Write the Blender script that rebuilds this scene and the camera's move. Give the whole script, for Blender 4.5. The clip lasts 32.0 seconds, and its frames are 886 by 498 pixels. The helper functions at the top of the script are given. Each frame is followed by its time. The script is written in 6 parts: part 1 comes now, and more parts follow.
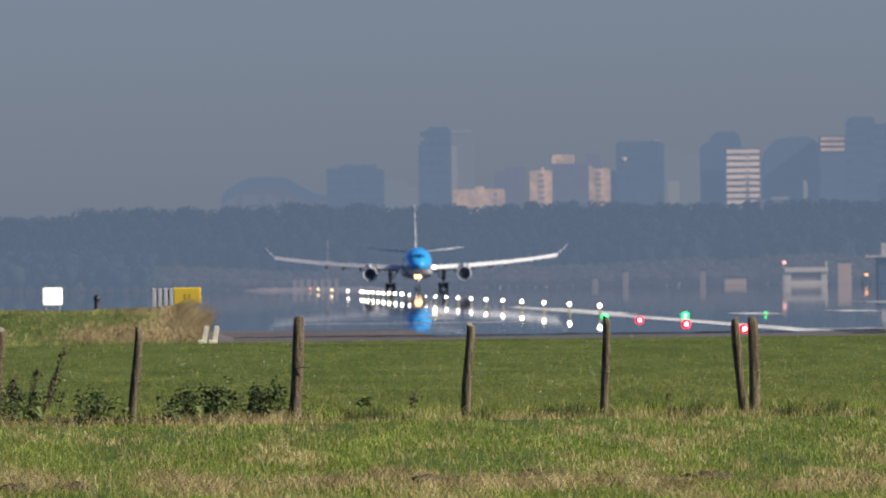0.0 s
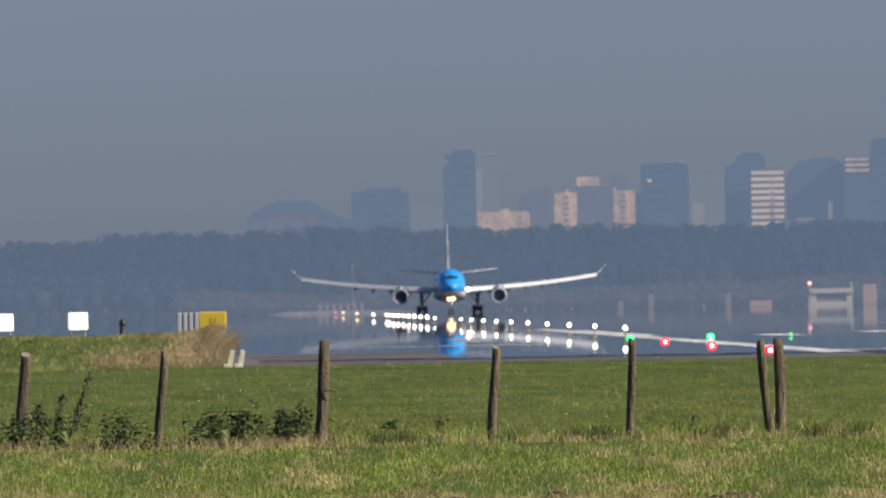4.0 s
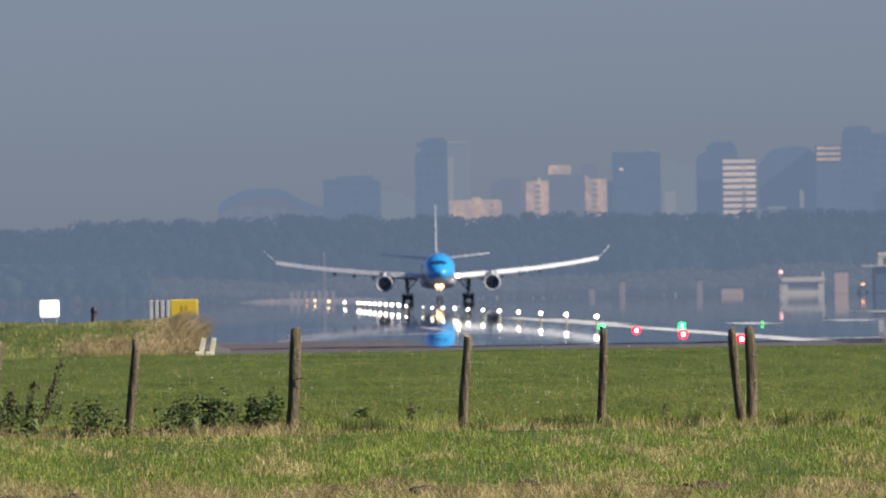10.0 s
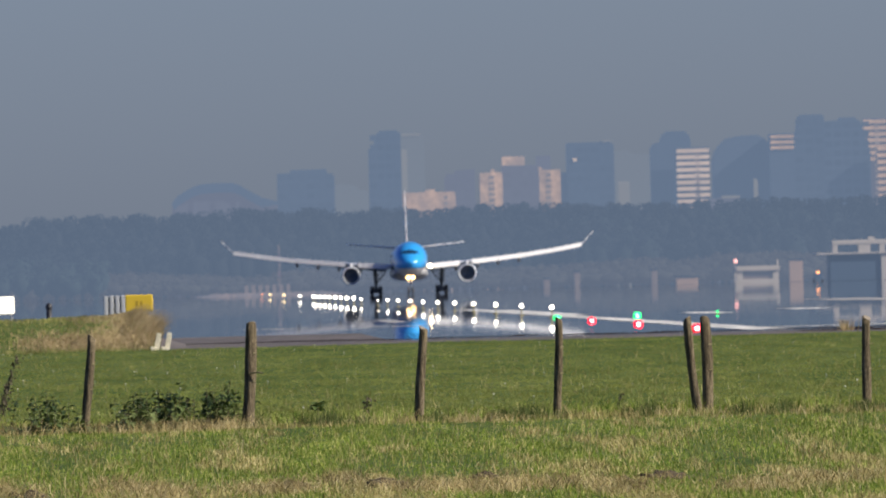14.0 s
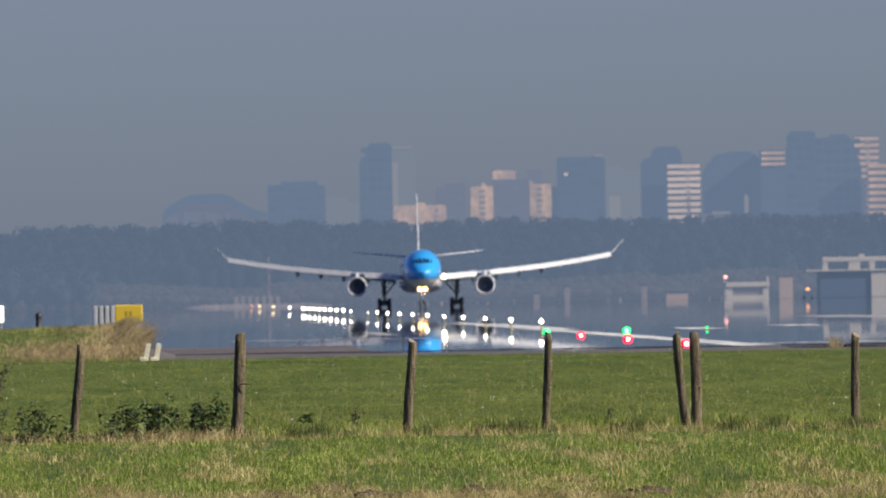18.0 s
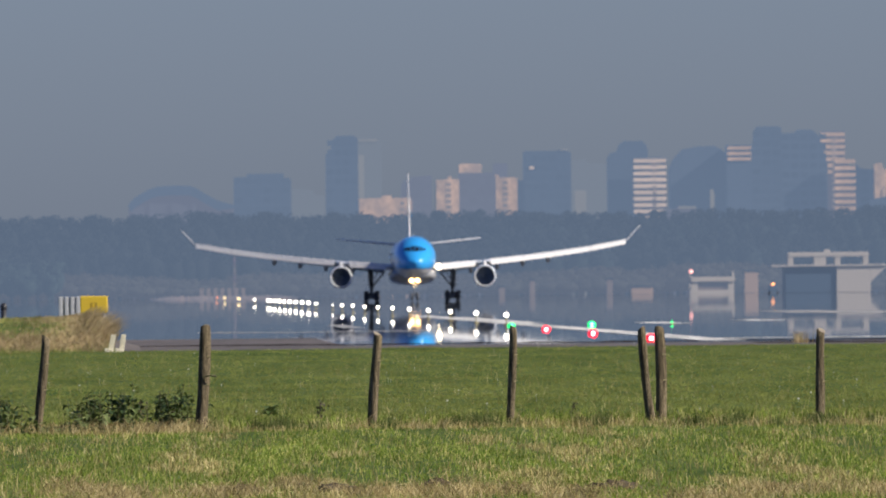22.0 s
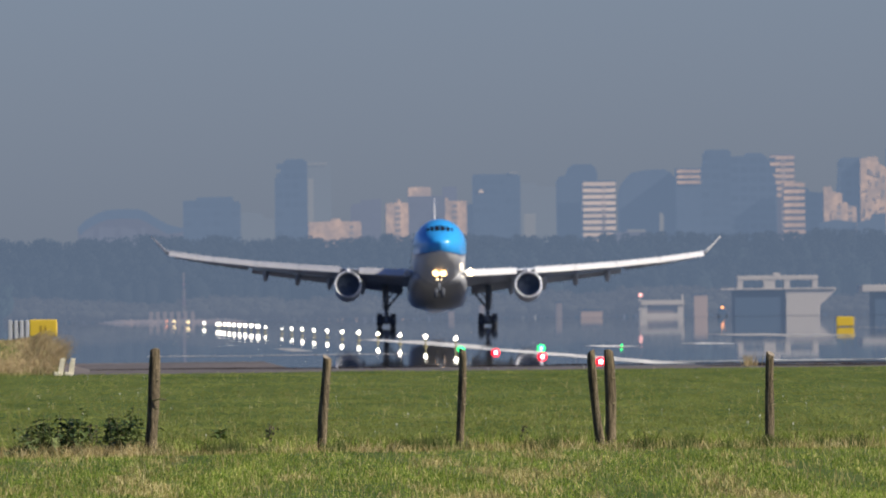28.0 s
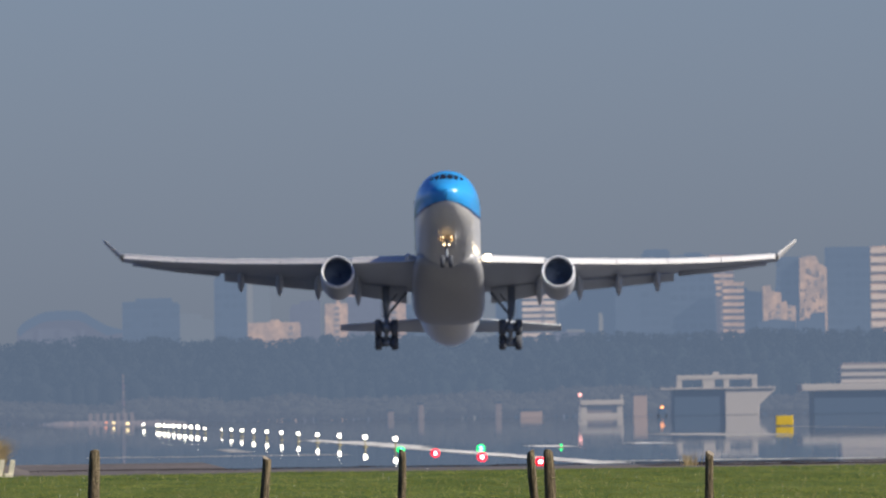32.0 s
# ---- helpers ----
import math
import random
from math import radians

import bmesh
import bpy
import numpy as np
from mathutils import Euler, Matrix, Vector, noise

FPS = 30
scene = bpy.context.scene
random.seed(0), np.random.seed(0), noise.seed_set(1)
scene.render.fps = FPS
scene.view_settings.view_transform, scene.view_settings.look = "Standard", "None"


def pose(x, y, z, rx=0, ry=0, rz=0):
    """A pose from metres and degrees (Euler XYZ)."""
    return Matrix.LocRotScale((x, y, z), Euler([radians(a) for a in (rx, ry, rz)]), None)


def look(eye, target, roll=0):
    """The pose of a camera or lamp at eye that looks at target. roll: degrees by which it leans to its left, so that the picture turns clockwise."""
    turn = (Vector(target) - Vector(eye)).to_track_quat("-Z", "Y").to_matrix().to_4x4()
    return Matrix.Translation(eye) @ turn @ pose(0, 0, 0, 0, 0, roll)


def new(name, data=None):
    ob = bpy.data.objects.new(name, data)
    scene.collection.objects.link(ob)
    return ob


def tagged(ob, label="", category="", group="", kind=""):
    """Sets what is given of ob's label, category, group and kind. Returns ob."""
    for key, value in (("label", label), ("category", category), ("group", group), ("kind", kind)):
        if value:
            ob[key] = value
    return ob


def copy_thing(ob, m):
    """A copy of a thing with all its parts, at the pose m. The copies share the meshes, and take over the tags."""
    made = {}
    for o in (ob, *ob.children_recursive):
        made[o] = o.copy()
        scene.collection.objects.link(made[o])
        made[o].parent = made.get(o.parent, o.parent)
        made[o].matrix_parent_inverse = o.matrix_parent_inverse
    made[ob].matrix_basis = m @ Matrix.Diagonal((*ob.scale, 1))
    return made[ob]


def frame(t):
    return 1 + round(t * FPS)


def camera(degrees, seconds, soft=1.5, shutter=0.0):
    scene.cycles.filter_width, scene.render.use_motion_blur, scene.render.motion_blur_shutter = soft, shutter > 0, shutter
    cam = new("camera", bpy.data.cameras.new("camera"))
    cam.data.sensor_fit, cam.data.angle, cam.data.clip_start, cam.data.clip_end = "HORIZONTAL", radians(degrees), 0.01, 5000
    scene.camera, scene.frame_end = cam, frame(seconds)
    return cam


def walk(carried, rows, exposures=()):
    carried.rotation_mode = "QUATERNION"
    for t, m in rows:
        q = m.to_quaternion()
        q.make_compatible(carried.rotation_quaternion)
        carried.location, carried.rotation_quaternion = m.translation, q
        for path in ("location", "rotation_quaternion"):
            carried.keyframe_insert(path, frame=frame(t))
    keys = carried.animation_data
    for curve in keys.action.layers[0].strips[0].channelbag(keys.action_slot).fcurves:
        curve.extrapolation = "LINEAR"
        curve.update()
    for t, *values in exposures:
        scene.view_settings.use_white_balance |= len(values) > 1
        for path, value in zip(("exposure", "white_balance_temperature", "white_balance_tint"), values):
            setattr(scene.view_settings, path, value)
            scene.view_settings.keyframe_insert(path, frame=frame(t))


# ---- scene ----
F = 30500.0                     # focal length in picture units; the lens is a long telephoto
cam = camera(math.degrees(2 * math.atan(784.0 / F)), 32.0, soft=1.75)
cam.data.dof.use_dof, cam.data.dof.focus_distance, cam.data.dof.aperture_fstop = True, 165.0, 24.0   # focused on the fence and field
EYE = (0.0, 0.0, 1.65)          # tripod on the field; +y runs along the runway


def aim(side, rise, roll):
    return look(EYE, (EYE[0] + side, EYE[1] + F, EYE[2] + rise), roll)


PATH = [
    (0.0, 372.4, 58.9, -0.68), (0.5, 351.2, 71.7, -0.59), (1.0, 334.7, 100.0, -0.4), (1.5, 344.1, 106.8, -0.46), (2.0, 343.9, 96.2, -0.6),
    (2.5, 335.3, 91.1, -0.71), (3.0, 331.3, 100.4, -0.97), (3.5, 326.2, 109.1, -1.04), (5.5, 341.6, 51.2, -0.69), (6.0, 358.4, 54.6, -0.74),
    (6.5, 355.8, 65.2, -0.57), (7.0, 343.7, 59.0, -0.65), (7.5, 342.2, 42.4, -0.59), (8.0, 335.8, 26.8, -0.5), (8.5, 326.1, 25.7, -0.47),
    (9.0, 354.7, 35.6, -0.66), (9.5, 382.5, 53.6, -0.68), (10.0, 378.6, 78.2, -0.88), (10.5, 362.0, 87.2, -0.78), (11.0, 368.2, 84.0, -0.79),
    (11.5, 385.6, 74.1, -0.82), (12.0, 385.9, 71.1, -0.86), (12.5, 384.4, 75.9, -1.09), (13.0, 405.3, 71.2, -1.16), (13.5, 437.3, 74.6, -1.35),
    (14.0, 458.8, 62.9, -1.49), (14.5, 467.4, 50.9, -1.64), (15.0, 486.3, 46.4, -1.63), (15.5, 488.5, 48.2, -1.6), (17.5, 480.5, 63.9, -0.96),
    (18.0, 476.7, 85.9, -0.94), (18.5, 447.2, 103.1, -0.94), (19.0, 428.3, 102.3, -1.07), (19.5, 436.4, 93.3, -1.12), (20.0, 446.4, 97.9, -1.0),
    (20.5, 467.8, 100.6, -0.92), (21.0, 495.4, 92.8, -0.89), (21.5, 519.0, 81.5, -0.61), (22.0, 537.5, 72.9, -0.6), (22.5, 556.4, 65.5, -0.59),
    (23.0, 547.5, 52.7, -0.61), (23.5, 533.2, 47.0, -0.64), (24.0, 523.5, 58.7, -0.66), (24.5, 521.4, 67.8, -0.67), (25.0, 532.2, 61.6, -0.7),
    (25.5, 559.7, 44.6, -0.68), (27.5, 616.7, 92.8, -0.67), (28.0, 627.5, 113.4, -0.62), (28.5, 644.9, 112.6, -0.62), (29.0, 652.9, 124.7, -0.53),
    (29.5, 655.8, 150.4, -0.54), (30.0, 668.7, 175.6, -0.68), (30.5, 683.3, 186.2, -0.65), (31.0, 702.4, 212.2, -0.64), (31.5, 711.2, 246.6, -0.88),
    (32.0, 737.4, 289.8, -0.8)]
walk(cam, [(t, aim(s, r, a)) for t, s, r, a in PATH], exposures=[(0.0, 0.43), (6.0, 0.45), (9.0, 0.58), (12.0, 0.54), (16.0, 0.5), (32.0, 0.5)])

# ---- light ----
SUN_AZ, SUN_EL = 111.0, 34.0    # degrees clockwise from +y, and above the horizon
world = bpy.data.worlds.new("world")
scene.world = world
world.use_nodes = True
wn, wl = world.node_tree.nodes, world.node_tree.links
sky = wn.new("ShaderNodeTexSky")
sky.sky_type = 'NISHITA'
sky.sun_disc = False
sky.sun_elevation, sky.sun_rotation = radians(SUN_EL), radians(SUN_AZ)
sky.air_density, sky.dust_density, sky.ozone_density = 1.0, 0.6, 3.0
tint = wn.new("ShaderNodeMix")
tint.data_type, tint.blend_type = 'RGBA', 'MULTIPLY'
tint.inputs["Factor"].default_value = 1.0
tint.inputs["B"].default_value = (0.55, 0.655, 1.065, 1.0)
wl.new(sky.outputs["Color"], tint.inputs["A"])
wl.new(tint.outputs["Result"], wn["Background"].inputs["Color"])
wn["Background"].inputs["Strength"].default_value = 0.060

sun_data = bpy.data.lights.new("sun", 'SUN')
sun_data.energy, sun_data.angle, sun_data.color = 5.0, radians(0.55), (1.0, 0.93, 0.82)
sun = new("sun", sun_data)
_az, _el = radians(SUN_AZ), radians(SUN_EL)
SUN_DIR = Vector((math.sin(_az) * math.cos(_el), math.cos(_az) * math.cos(_el), math.sin(_el)))
sun.matrix_world = Matrix.Translation((60, -40, 80)) @ SUN_DIR.to_track_quat("Z", "Y").to_matrix().to_4x4()


# ---- materials ----
def mat(name, base, rough=0.7, metal=0.0, vary=0.15, scale=3.0, fine=40.0, bump=0.0, second=None, share=0.5,
        spread=0.0, island=0.0, spec=0.5, coat=0.0, mapping=(1, 1, 1)):
    """Principled surface: base colour broken up by a broad and a fine noise; second is the other tone of the patches."""
    m = bpy.data.materials.new(name)
    m.use_nodes = True
    n, l = m.node_tree.nodes, m.node_tree.links
    p = n["Principled BSDF"]
    p.inputs["Roughness"].default_value = rough
    p.inputs["Metallic"].default_value = metal
    p.inputs["Specular IOR Level"].default_value = spec
    p.inputs["Coat Weight"].default_value = coat
    tc, mp = n.new("ShaderNodeTexCoord"), n.new("ShaderNodeMapping")
    mp.inputs["Scale"].default_value = mapping
    l.new(tc.outputs["Object"], mp.inputs["Vector"])
    a, b = n.new("ShaderNodeTexNoise"), n.new("ShaderNodeTexNoise")
    for node, s, d in ((a, scale, 4.0), (b, fine, 3.0)):
        node.inputs["Scale"].default_value, node.inputs["Detail"].default_value = s, d
        l.new(mp.outputs["Vector"], node.inputs["Vector"])
    two = n.new("ShaderNodeMix")
    two.data_type = 'RGBA'
    two.inputs["A"].default_value = (*base, 1)
    two.inputs["B"].default_value = (*(second or base), 1)
    ramp = n.new("ShaderNodeMapRange")
    ramp.inputs["From Min"].default_value, ramp.inputs["From Max"].default_value = share - 0.12, share + 0.12
    l.new(a.outputs["Fac"], ramp.inputs["Value"])
    l.new(ramp.outputs["Result"], two.inputs["Factor"])
    mul = n.new("ShaderNodeMix")
    mul.data_type, mul.blend_type = 'RGBA', 'MULTIPLY'
    mul.inputs["Factor"].default_value = 1.0
    rng = n.new("ShaderNodeMapRange")
    rng.inputs["From Min"].default_value, rng.inputs["From Max"].default_value = 0.3, 0.7
    rng.inputs["To Min"].default_value, rng.inputs["To Max"].default_value = 1 - vary, 1 + vary
    l.new(b.outputs["Fac"], rng.inputs["Value"])
    l.new(two.outputs["Result"], mul.inputs["A"])
    l.new(rng.outputs["Result"], mul.inputs["B"])
    out = mul.outputs["Result"]
    if spread or island:
        src = n.new("ShaderNodeNewGeometry").outputs["Random Per Island"] if island else n.new("ShaderNodeObjectInfo").outputs["Random"]
        r2 = n.new("ShaderNodeMapRange")
        amount = spread or island
        r2.inputs["To Min"].default_value, r2.inputs["To Max"].default_value = 1 - amount, 1 + amount
        l.new(src, r2.inputs["Value"])
        m2 = n.new("ShaderNodeMix")
        m2.data_type, m2.blend_type = 'RGBA', 'MULTIPLY'
        m2.inputs["Factor"].default_value = 1.0
        l.new(out, m2.inputs["A"])
        l.new(r2.outputs["Result"], m2.inputs["B"])
        out = m2.outputs["Result"]
    l.new(out, p.inputs["Base Color"])
    if bump:
        bn = n.new("ShaderNodeBump")
        bn.inputs["Strength"].default_value = bump
        bn.inputs["Distance"].default_value = 0.02
        l.new(b.outputs["Fac"], bn.inputs["Height"])
        l.new(bn.outputs["Normal"], p.inputs["Normal"])
    return m


def lamp_mat(name, color, strength):
    m = bpy.data.materials.new(name)
    m.use_nodes = True
    p = m.node_tree.nodes["Principled BSDF"]
    p.inputs["Base Color"].default_value = (*color, 1)
    p.inputs["Emission Color"].default_value = (*color, 1)
    p.inputs["Emission Strength"].default_value = strength
    return m


def blade_mat(name, tones, rough=0.55, leafy=0.35, patch=(1.3, 0.035, 1.0), swing=(0.62, 1.36), gloss=0.3):
    """Leaf and blade surface: each blade takes one of the tones, and lets some light through."""
    m = bpy.data.materials.new(name)
    m.use_nodes = True
    n, l = m.node_tree.nodes, m.node_tree.links
    p = n["Principled BSDF"]
    p.inputs["Roughness"].default_value = rough
    p.inputs["Specular IOR Level"].default_value = gloss
    geo = n.new("ShaderNodeNewGeometry")
    ramp = n.new("ShaderNodeValToRGB")
    els = ramp.color_ramp.elements
    els[0].color, els[0].position = (*tones[0], 1), 0.0
    els[1].color, els[1].position = (*tones[-1], 1), 1.0
    for i, c in enumerate(tones[1:-1]):
        e = els.new((i + 1) / (len(tones) - 1))
        e.color = (*c, 1)
    l.new(geo.outputs["Random Per Island"], ramp.inputs["Fac"])
    tc, no = n.new("ShaderNodeTexCoord"), n.new("ShaderNodeTexNoise")
    no.inputs["Scale"].default_value, no.inputs["Detail"].default_value = 1.0, 5.0
    mp = n.new("ShaderNodeMapping")
    mp.inputs["Scale"].default_value = patch
    l.new(tc.outputs["Object"], mp.inputs["Vector"])
    l.new(mp.outputs["Vector"], no.inputs["Vector"])
    rng = n.new("ShaderNodeMapRange")
    rng.inputs["From Min"].default_value, rng.inputs["From Max"].default_value = 0.3, 0.7
    rng.inputs["To Min"].default_value, rng.inputs["To Max"].default_value = swing
    l.new(no.outputs["Fac"], rng.inputs["Value"])
    mul = n.new("ShaderNodeMix")
    mul.data_type, mul.blend_type = 'RGBA', 'MULTIPLY'
    mul.inputs["Factor"].default_value = 1.0
    l.new(ramp.outputs["Color"], mul.inputs["A"])
    l.new(rng.outputs["Result"], mul.inputs["B"])
    l.new(mul.outputs["Result"], p.inputs["Base Color"])
    tr, mix = n.new("ShaderNodeBsdfTranslucent"), n.new("ShaderNodeMixShader")
    l.new(mul.outputs["Result"], tr.inputs["Color"])
    mix.inputs["Fac"].default_value = leafy
    l.new(p.outputs["BSDF"], mix.inputs[1])
    l.new(tr.outputs["BSDF"], mix.inputs[2])
    l.new(mix.outputs["Shader"], n["Material Output"].inputs["Surface"])
    return m


M_SOIL_GRASS = mat("field_turf", (0.056, 0.083, 0.019), 0.95, vary=0.4, scale=0.25, fine=6.0, second=(0.088, 0.112, 0.031), spec=0.03, mapping=(2.5, 0.25, 1.0))
M_GRASS = blade_mat("grass_blades", [(0.070, 0.122, 0.014), (0.150, 0.222, 0.026), (0.215, 0.288, 0.038), (0.31, 0.36, 0.060), (0.64, 0.55, 0.21)], leafy=0.35, patch=(2.0, 0.07, 1.0), swing=(0.74, 1.26), gloss=0.15)
M_MEADOW = blade_mat("meadow_blades", [(0.188, 0.220, 0.049), (0.227, 0.255, 0.058), (0.257, 0.279, 0.069), (0.306, 0.306, 0.090)], leafy=0.4, swing=(0.78, 1.2), gloss=0.12)
M_STRAW = blade_mat("dry_grass", [(0.25, 0.19, 0.065), (0.38, 0.30, 0.11), (0.50, 0.40, 0.165), (0.68, 0.57, 0.28)], swing=(0.75, 1.25), gloss=0.15)
M_HAY = blade_mat("torn_brown_straw", [(0.20, 0.145, 0.06), (0.36, 0.265, 0.11), (0.51, 0.39, 0.18), (0.68, 0.56, 0.30)], swing=(0.6, 1.3), patch=(3.0, 0.2, 1.0), gloss=0.12)
M_REED = blade_mat("brown_seeded_grass", [(0.29, 0.205, 0.10), (0.43, 0.31, 0.16), (0.52, 0.39, 0.215), (0.32, 0.29, 0.11)], gloss=0.15)
M_BANK = blade_mat("bank_blades", [(0.20, 0.215, 0.055), (0.27, 0.275, 0.075), (0.33, 0.31, 0.10), (0.44, 0.375, 0.16)], leafy=0.4, gloss=0.12)
M_NETTLE = blade_mat("nettle_leaves", [(0.026, 0.048, 0.014), (0.058, 0.092, 0.026), (0.105, 0.152, 0.042), (0.20, 0.235, 0.08)], leafy=0.2)
M_TUFT = blade_mat("rank_grass_tufts", [(0.055, 0.078, 0.020), (0.095, 0.125, 0.030), (0.14, 0.165, 0.045), (0.27, 0.255, 0.10)], leafy=0.3, gloss=0.12)
M_STEM = mat("weed_stem", (0.10, 0.09, 0.04), 0.8, vary=0.3, scale=8)
M_SEED = mat("dock_seed", (0.075, 0.06, 0.035), 0.9, vary=0.4, scale=30)
M_SOIL = mat("molehill_soil", (0.060, 0.043, 0.026), 0.95, vary=0.5, scale=8, fine=60, second=(0.085, 0.068, 0.045), bump=0.6, spec=0.1)
M_PETAL = mat("white_petal", (0.60, 0.58, 0.44), 0.7, vary=0.1)
M_POST = mat("weathered_post_wood", (0.060, 0.047, 0.028), 0.95, vary=0.6, scale=5, fine=30, second=(0.155, 0.121, 0.074), bump=0.6, spread=0.12, mapping=(6, 6, 0.7), spec=0.2)
M_CUT = mat("sawn_post_top", (0.22, 0.18, 0.13), 0.9, vary=0.3, scale=20)
M_MIRAGE = mat("hot_shining_asphalt", (0.07, 0.07, 0.075), 0.011, vary=0.2, scale=0.05, fine=0.6, second=(0.10, 0.10, 0.10), spec=0.5)
M_ASPHALT = mat("worn_asphalt", (0.088, 0.078, 0.074), 0.9, vary=0.25, scale=0.2, fine=3.0, second=(0.118, 0.102, 0.094), spec=0.2, mapping=(1.0, 0.12, 1.0))
M_FAINT = mat("faded_marking_and_shimmer", (0.27, 0.265, 0.255), 0.8, vary=0.35, scale=0.4, fine=2.0, spec=0.2)
M_TAR = mat("dark_tar", (0.026, 0.020, 0.018), 0.97, vary=0.4, scale=0.3, fine=1.5, spec=0.02)
M_LINE = mat("worn_white_marking", (0.62, 0.60, 0.55), 0.8, vary=0.35, scale=1.0, fine=3.0, second=(0.26, 0.26, 0.25), share=0.56, spec=0.2, mapping=(1.0, 0.05, 1.0))
M_LAMP_W = lamp_mat("white_lamp_glow", (1.0, 0.93, 0.78), 5.0)
M_LAMP_A = lamp_mat("amber_lamp_glow", (1.0, 0.76, 0.38), 1.2)
M_LAMP_END = lamp_mat("far_end_red_glow", (1.0, 0.34, 0.20), 0.5)
M_LAMP_R = lamp_mat("red_lamp_glow", (1.0, 0.007, 0.022), 1.9)
M_CORE_R = lamp_mat("red_lamp_core", (1.0, 0.30, 0.32), 6.0)
M_LAMP_G = lamp_mat("green_lamp_glow", (0.01, 1.0, 0.22), 0.95)
M_CORE_G = lamp_mat("green_lamp_core", (0.25, 1.0, 0.5), 4.0)
M_SIGNGLOW = lamp_mat("lit_sign_face", (1.0, 0.95, 0.80), 0.75)
M_FITTING = mat("lamp_fitting_metal", (0.35, 0.30, 0.15), 0.6, metal=0.2, vary=0.2)
M_YELLOW = mat("yellow_sign_panel", (0.62, 0.42, 0.03), 0.5, vary=0.12, scale=4)
M_BLACK = mat("black_paint", (0.02, 0.02, 0.022), 0.5, vary=0.2)
M_BOARD = mat("pale_grey_board_paint", (0.42, 0.42, 0.43), 0.6, vary=0.15, scale=3)
M_CREAM = mat("weathered_cream_paint", (0.64, 0.58, 0.42), 0.7, vary=0.2, scale=6)
M_MARK = mat("faded_dark_marking", (0.36, 0.24, 0.02), 0.6, vary=0.2)
M_GREYMETAL = mat("grey_galvanised_metal", (0.33, 0.34, 0.36), 0.5, metal=0.4, vary=0.15)
# airliner
M_BLUE = mat("sky_blue_aircraft_paint", (0.028, 0.295, 0.66), 0.28, vary=0.05, scale=0.6, fine=6, coat=0.4)
M_NAVY = mat("navy_cheatline_paint", (0.01, 0.03, 0.13), 0.3, vary=0.05)
M_AIRWHITE = mat("white_aircraft_paint", (0.58, 0.565, 0.54), 0.32, vary=0.05, scale=0.5, fine=5, coat=0.3)
# hull white darkened for the shade under the belly
M_FAIRING = mat("shaded_fairing_white", (0.30, 0.30, 0.305), 0.35, vary=0.07, scale=0.5, fine=5, coat=0.2)
# wing and flap greys raised and blued for haze over their undersides
M_WINGGREY = mat("grey_wing_skin", (0.39, 0.42, 0.475), 0.38, vary=0.08, scale=0.8, fine=6)
M_FLAP = mat("grey_flap_skin", (0.34, 0.37, 0.425), 0.45, vary=0.1, scale=0.8, fine=6)
M_SLAT = mat("pale_slat_paint", (0.57, 0.55, 0.53), 0.45, vary=0.12, scale=0.6, fine=5)
M_COWL = mat("grey_engine_cowl", (0.36, 0.37, 0.39), 0.35, vary=0.06, scale=0.8, fine=5)
M_LIP = mat("bare_metal_lip", (0.80, 0.80, 0.81), 0.42, metal=0.25, vary=0.04)
# fan, intake, tyre and gear colours lightened towards blue for the haze
M_FAN = mat("dark_fan_blades", (0.115, 0.145, 0.195), 0.5, metal=0.2, vary=0.15)
M_INTAKE = mat("intake_lining", (0.10, 0.125, 0.175), 0.5, vary=0.15)
M_TYRE = mat("tyre_rubber", (0.07, 0.076, 0.09), 0.85, vary=0.2)
M_STRUT = mat("landing_gear_metal", (0.21, 0.235, 0.275), 0.5, metal=0.3, vary=0.1)
M_GLASSDARK = mat("dark_cockpit_glass", (0.012, 0.014, 0.018), 0.06, vary=0.05, spec=0.6)
# distance: woods, sheds and skyline, four kilometres off; haze is put into their emission and colours
HAZE_LIGHT = (0.135, 0.186, 0.274)


# veils a material: the light of the haze is added as emission
def hazed(m, glow, air=HAZE_LIGHT):
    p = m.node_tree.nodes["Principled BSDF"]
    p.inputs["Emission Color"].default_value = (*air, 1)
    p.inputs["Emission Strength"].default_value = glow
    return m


# woods: near-black leaf colours under emission that stands in for haze
M_WOOD_FAR = hazed(blade_mat("hazy_blue_woods", [(0.0014, 0.0021, 0.0021), (0.0015, 0.0023, 0.0023), (0.0016, 0.0025, 0.0025)], rough=0.9, leafy=0.0, patch=(0.05, 0.02, 0.09), swing=(0.75, 1.25), gloss=0.10), 0.55)
M_WOOD_NEAR = hazed(blade_mat("hazy_green_woods", [(0.0045, 0.0085, 0.0065), (0.005, 0.0092, 0.007), (0.0055, 0.0098, 0.0074)], rough=0.9, leafy=0.0, patch=(0.05, 0.02, 0.09), gloss=0.12), 0.545)
M_WOOD_MID = hazed(blade_mat("hazy_sunlit_green", [(0.0022, 0.0040, 0.0033), (0.0025, 0.0044, 0.0036), (0.0028, 0.0048, 0.0039)], rough=0.9, leafy=0.0, patch=(0.05, 0.02, 0.09), gloss=0.10), 0.555)
# warmer emission here stands for brownish haze low over the airfield
M_SCRUB = hazed(blade_mat("hazy_brown_scrub", [(0.008, 0.0082, 0.006), (0.0092, 0.0092, 0.0066), (0.010, 0.010, 0.007)], rough=0.9, leafy=0.0, patch=(0.05, 0.02, 0.09), gloss=0.10), 0.575, (0.149, 0.188, 0.266))
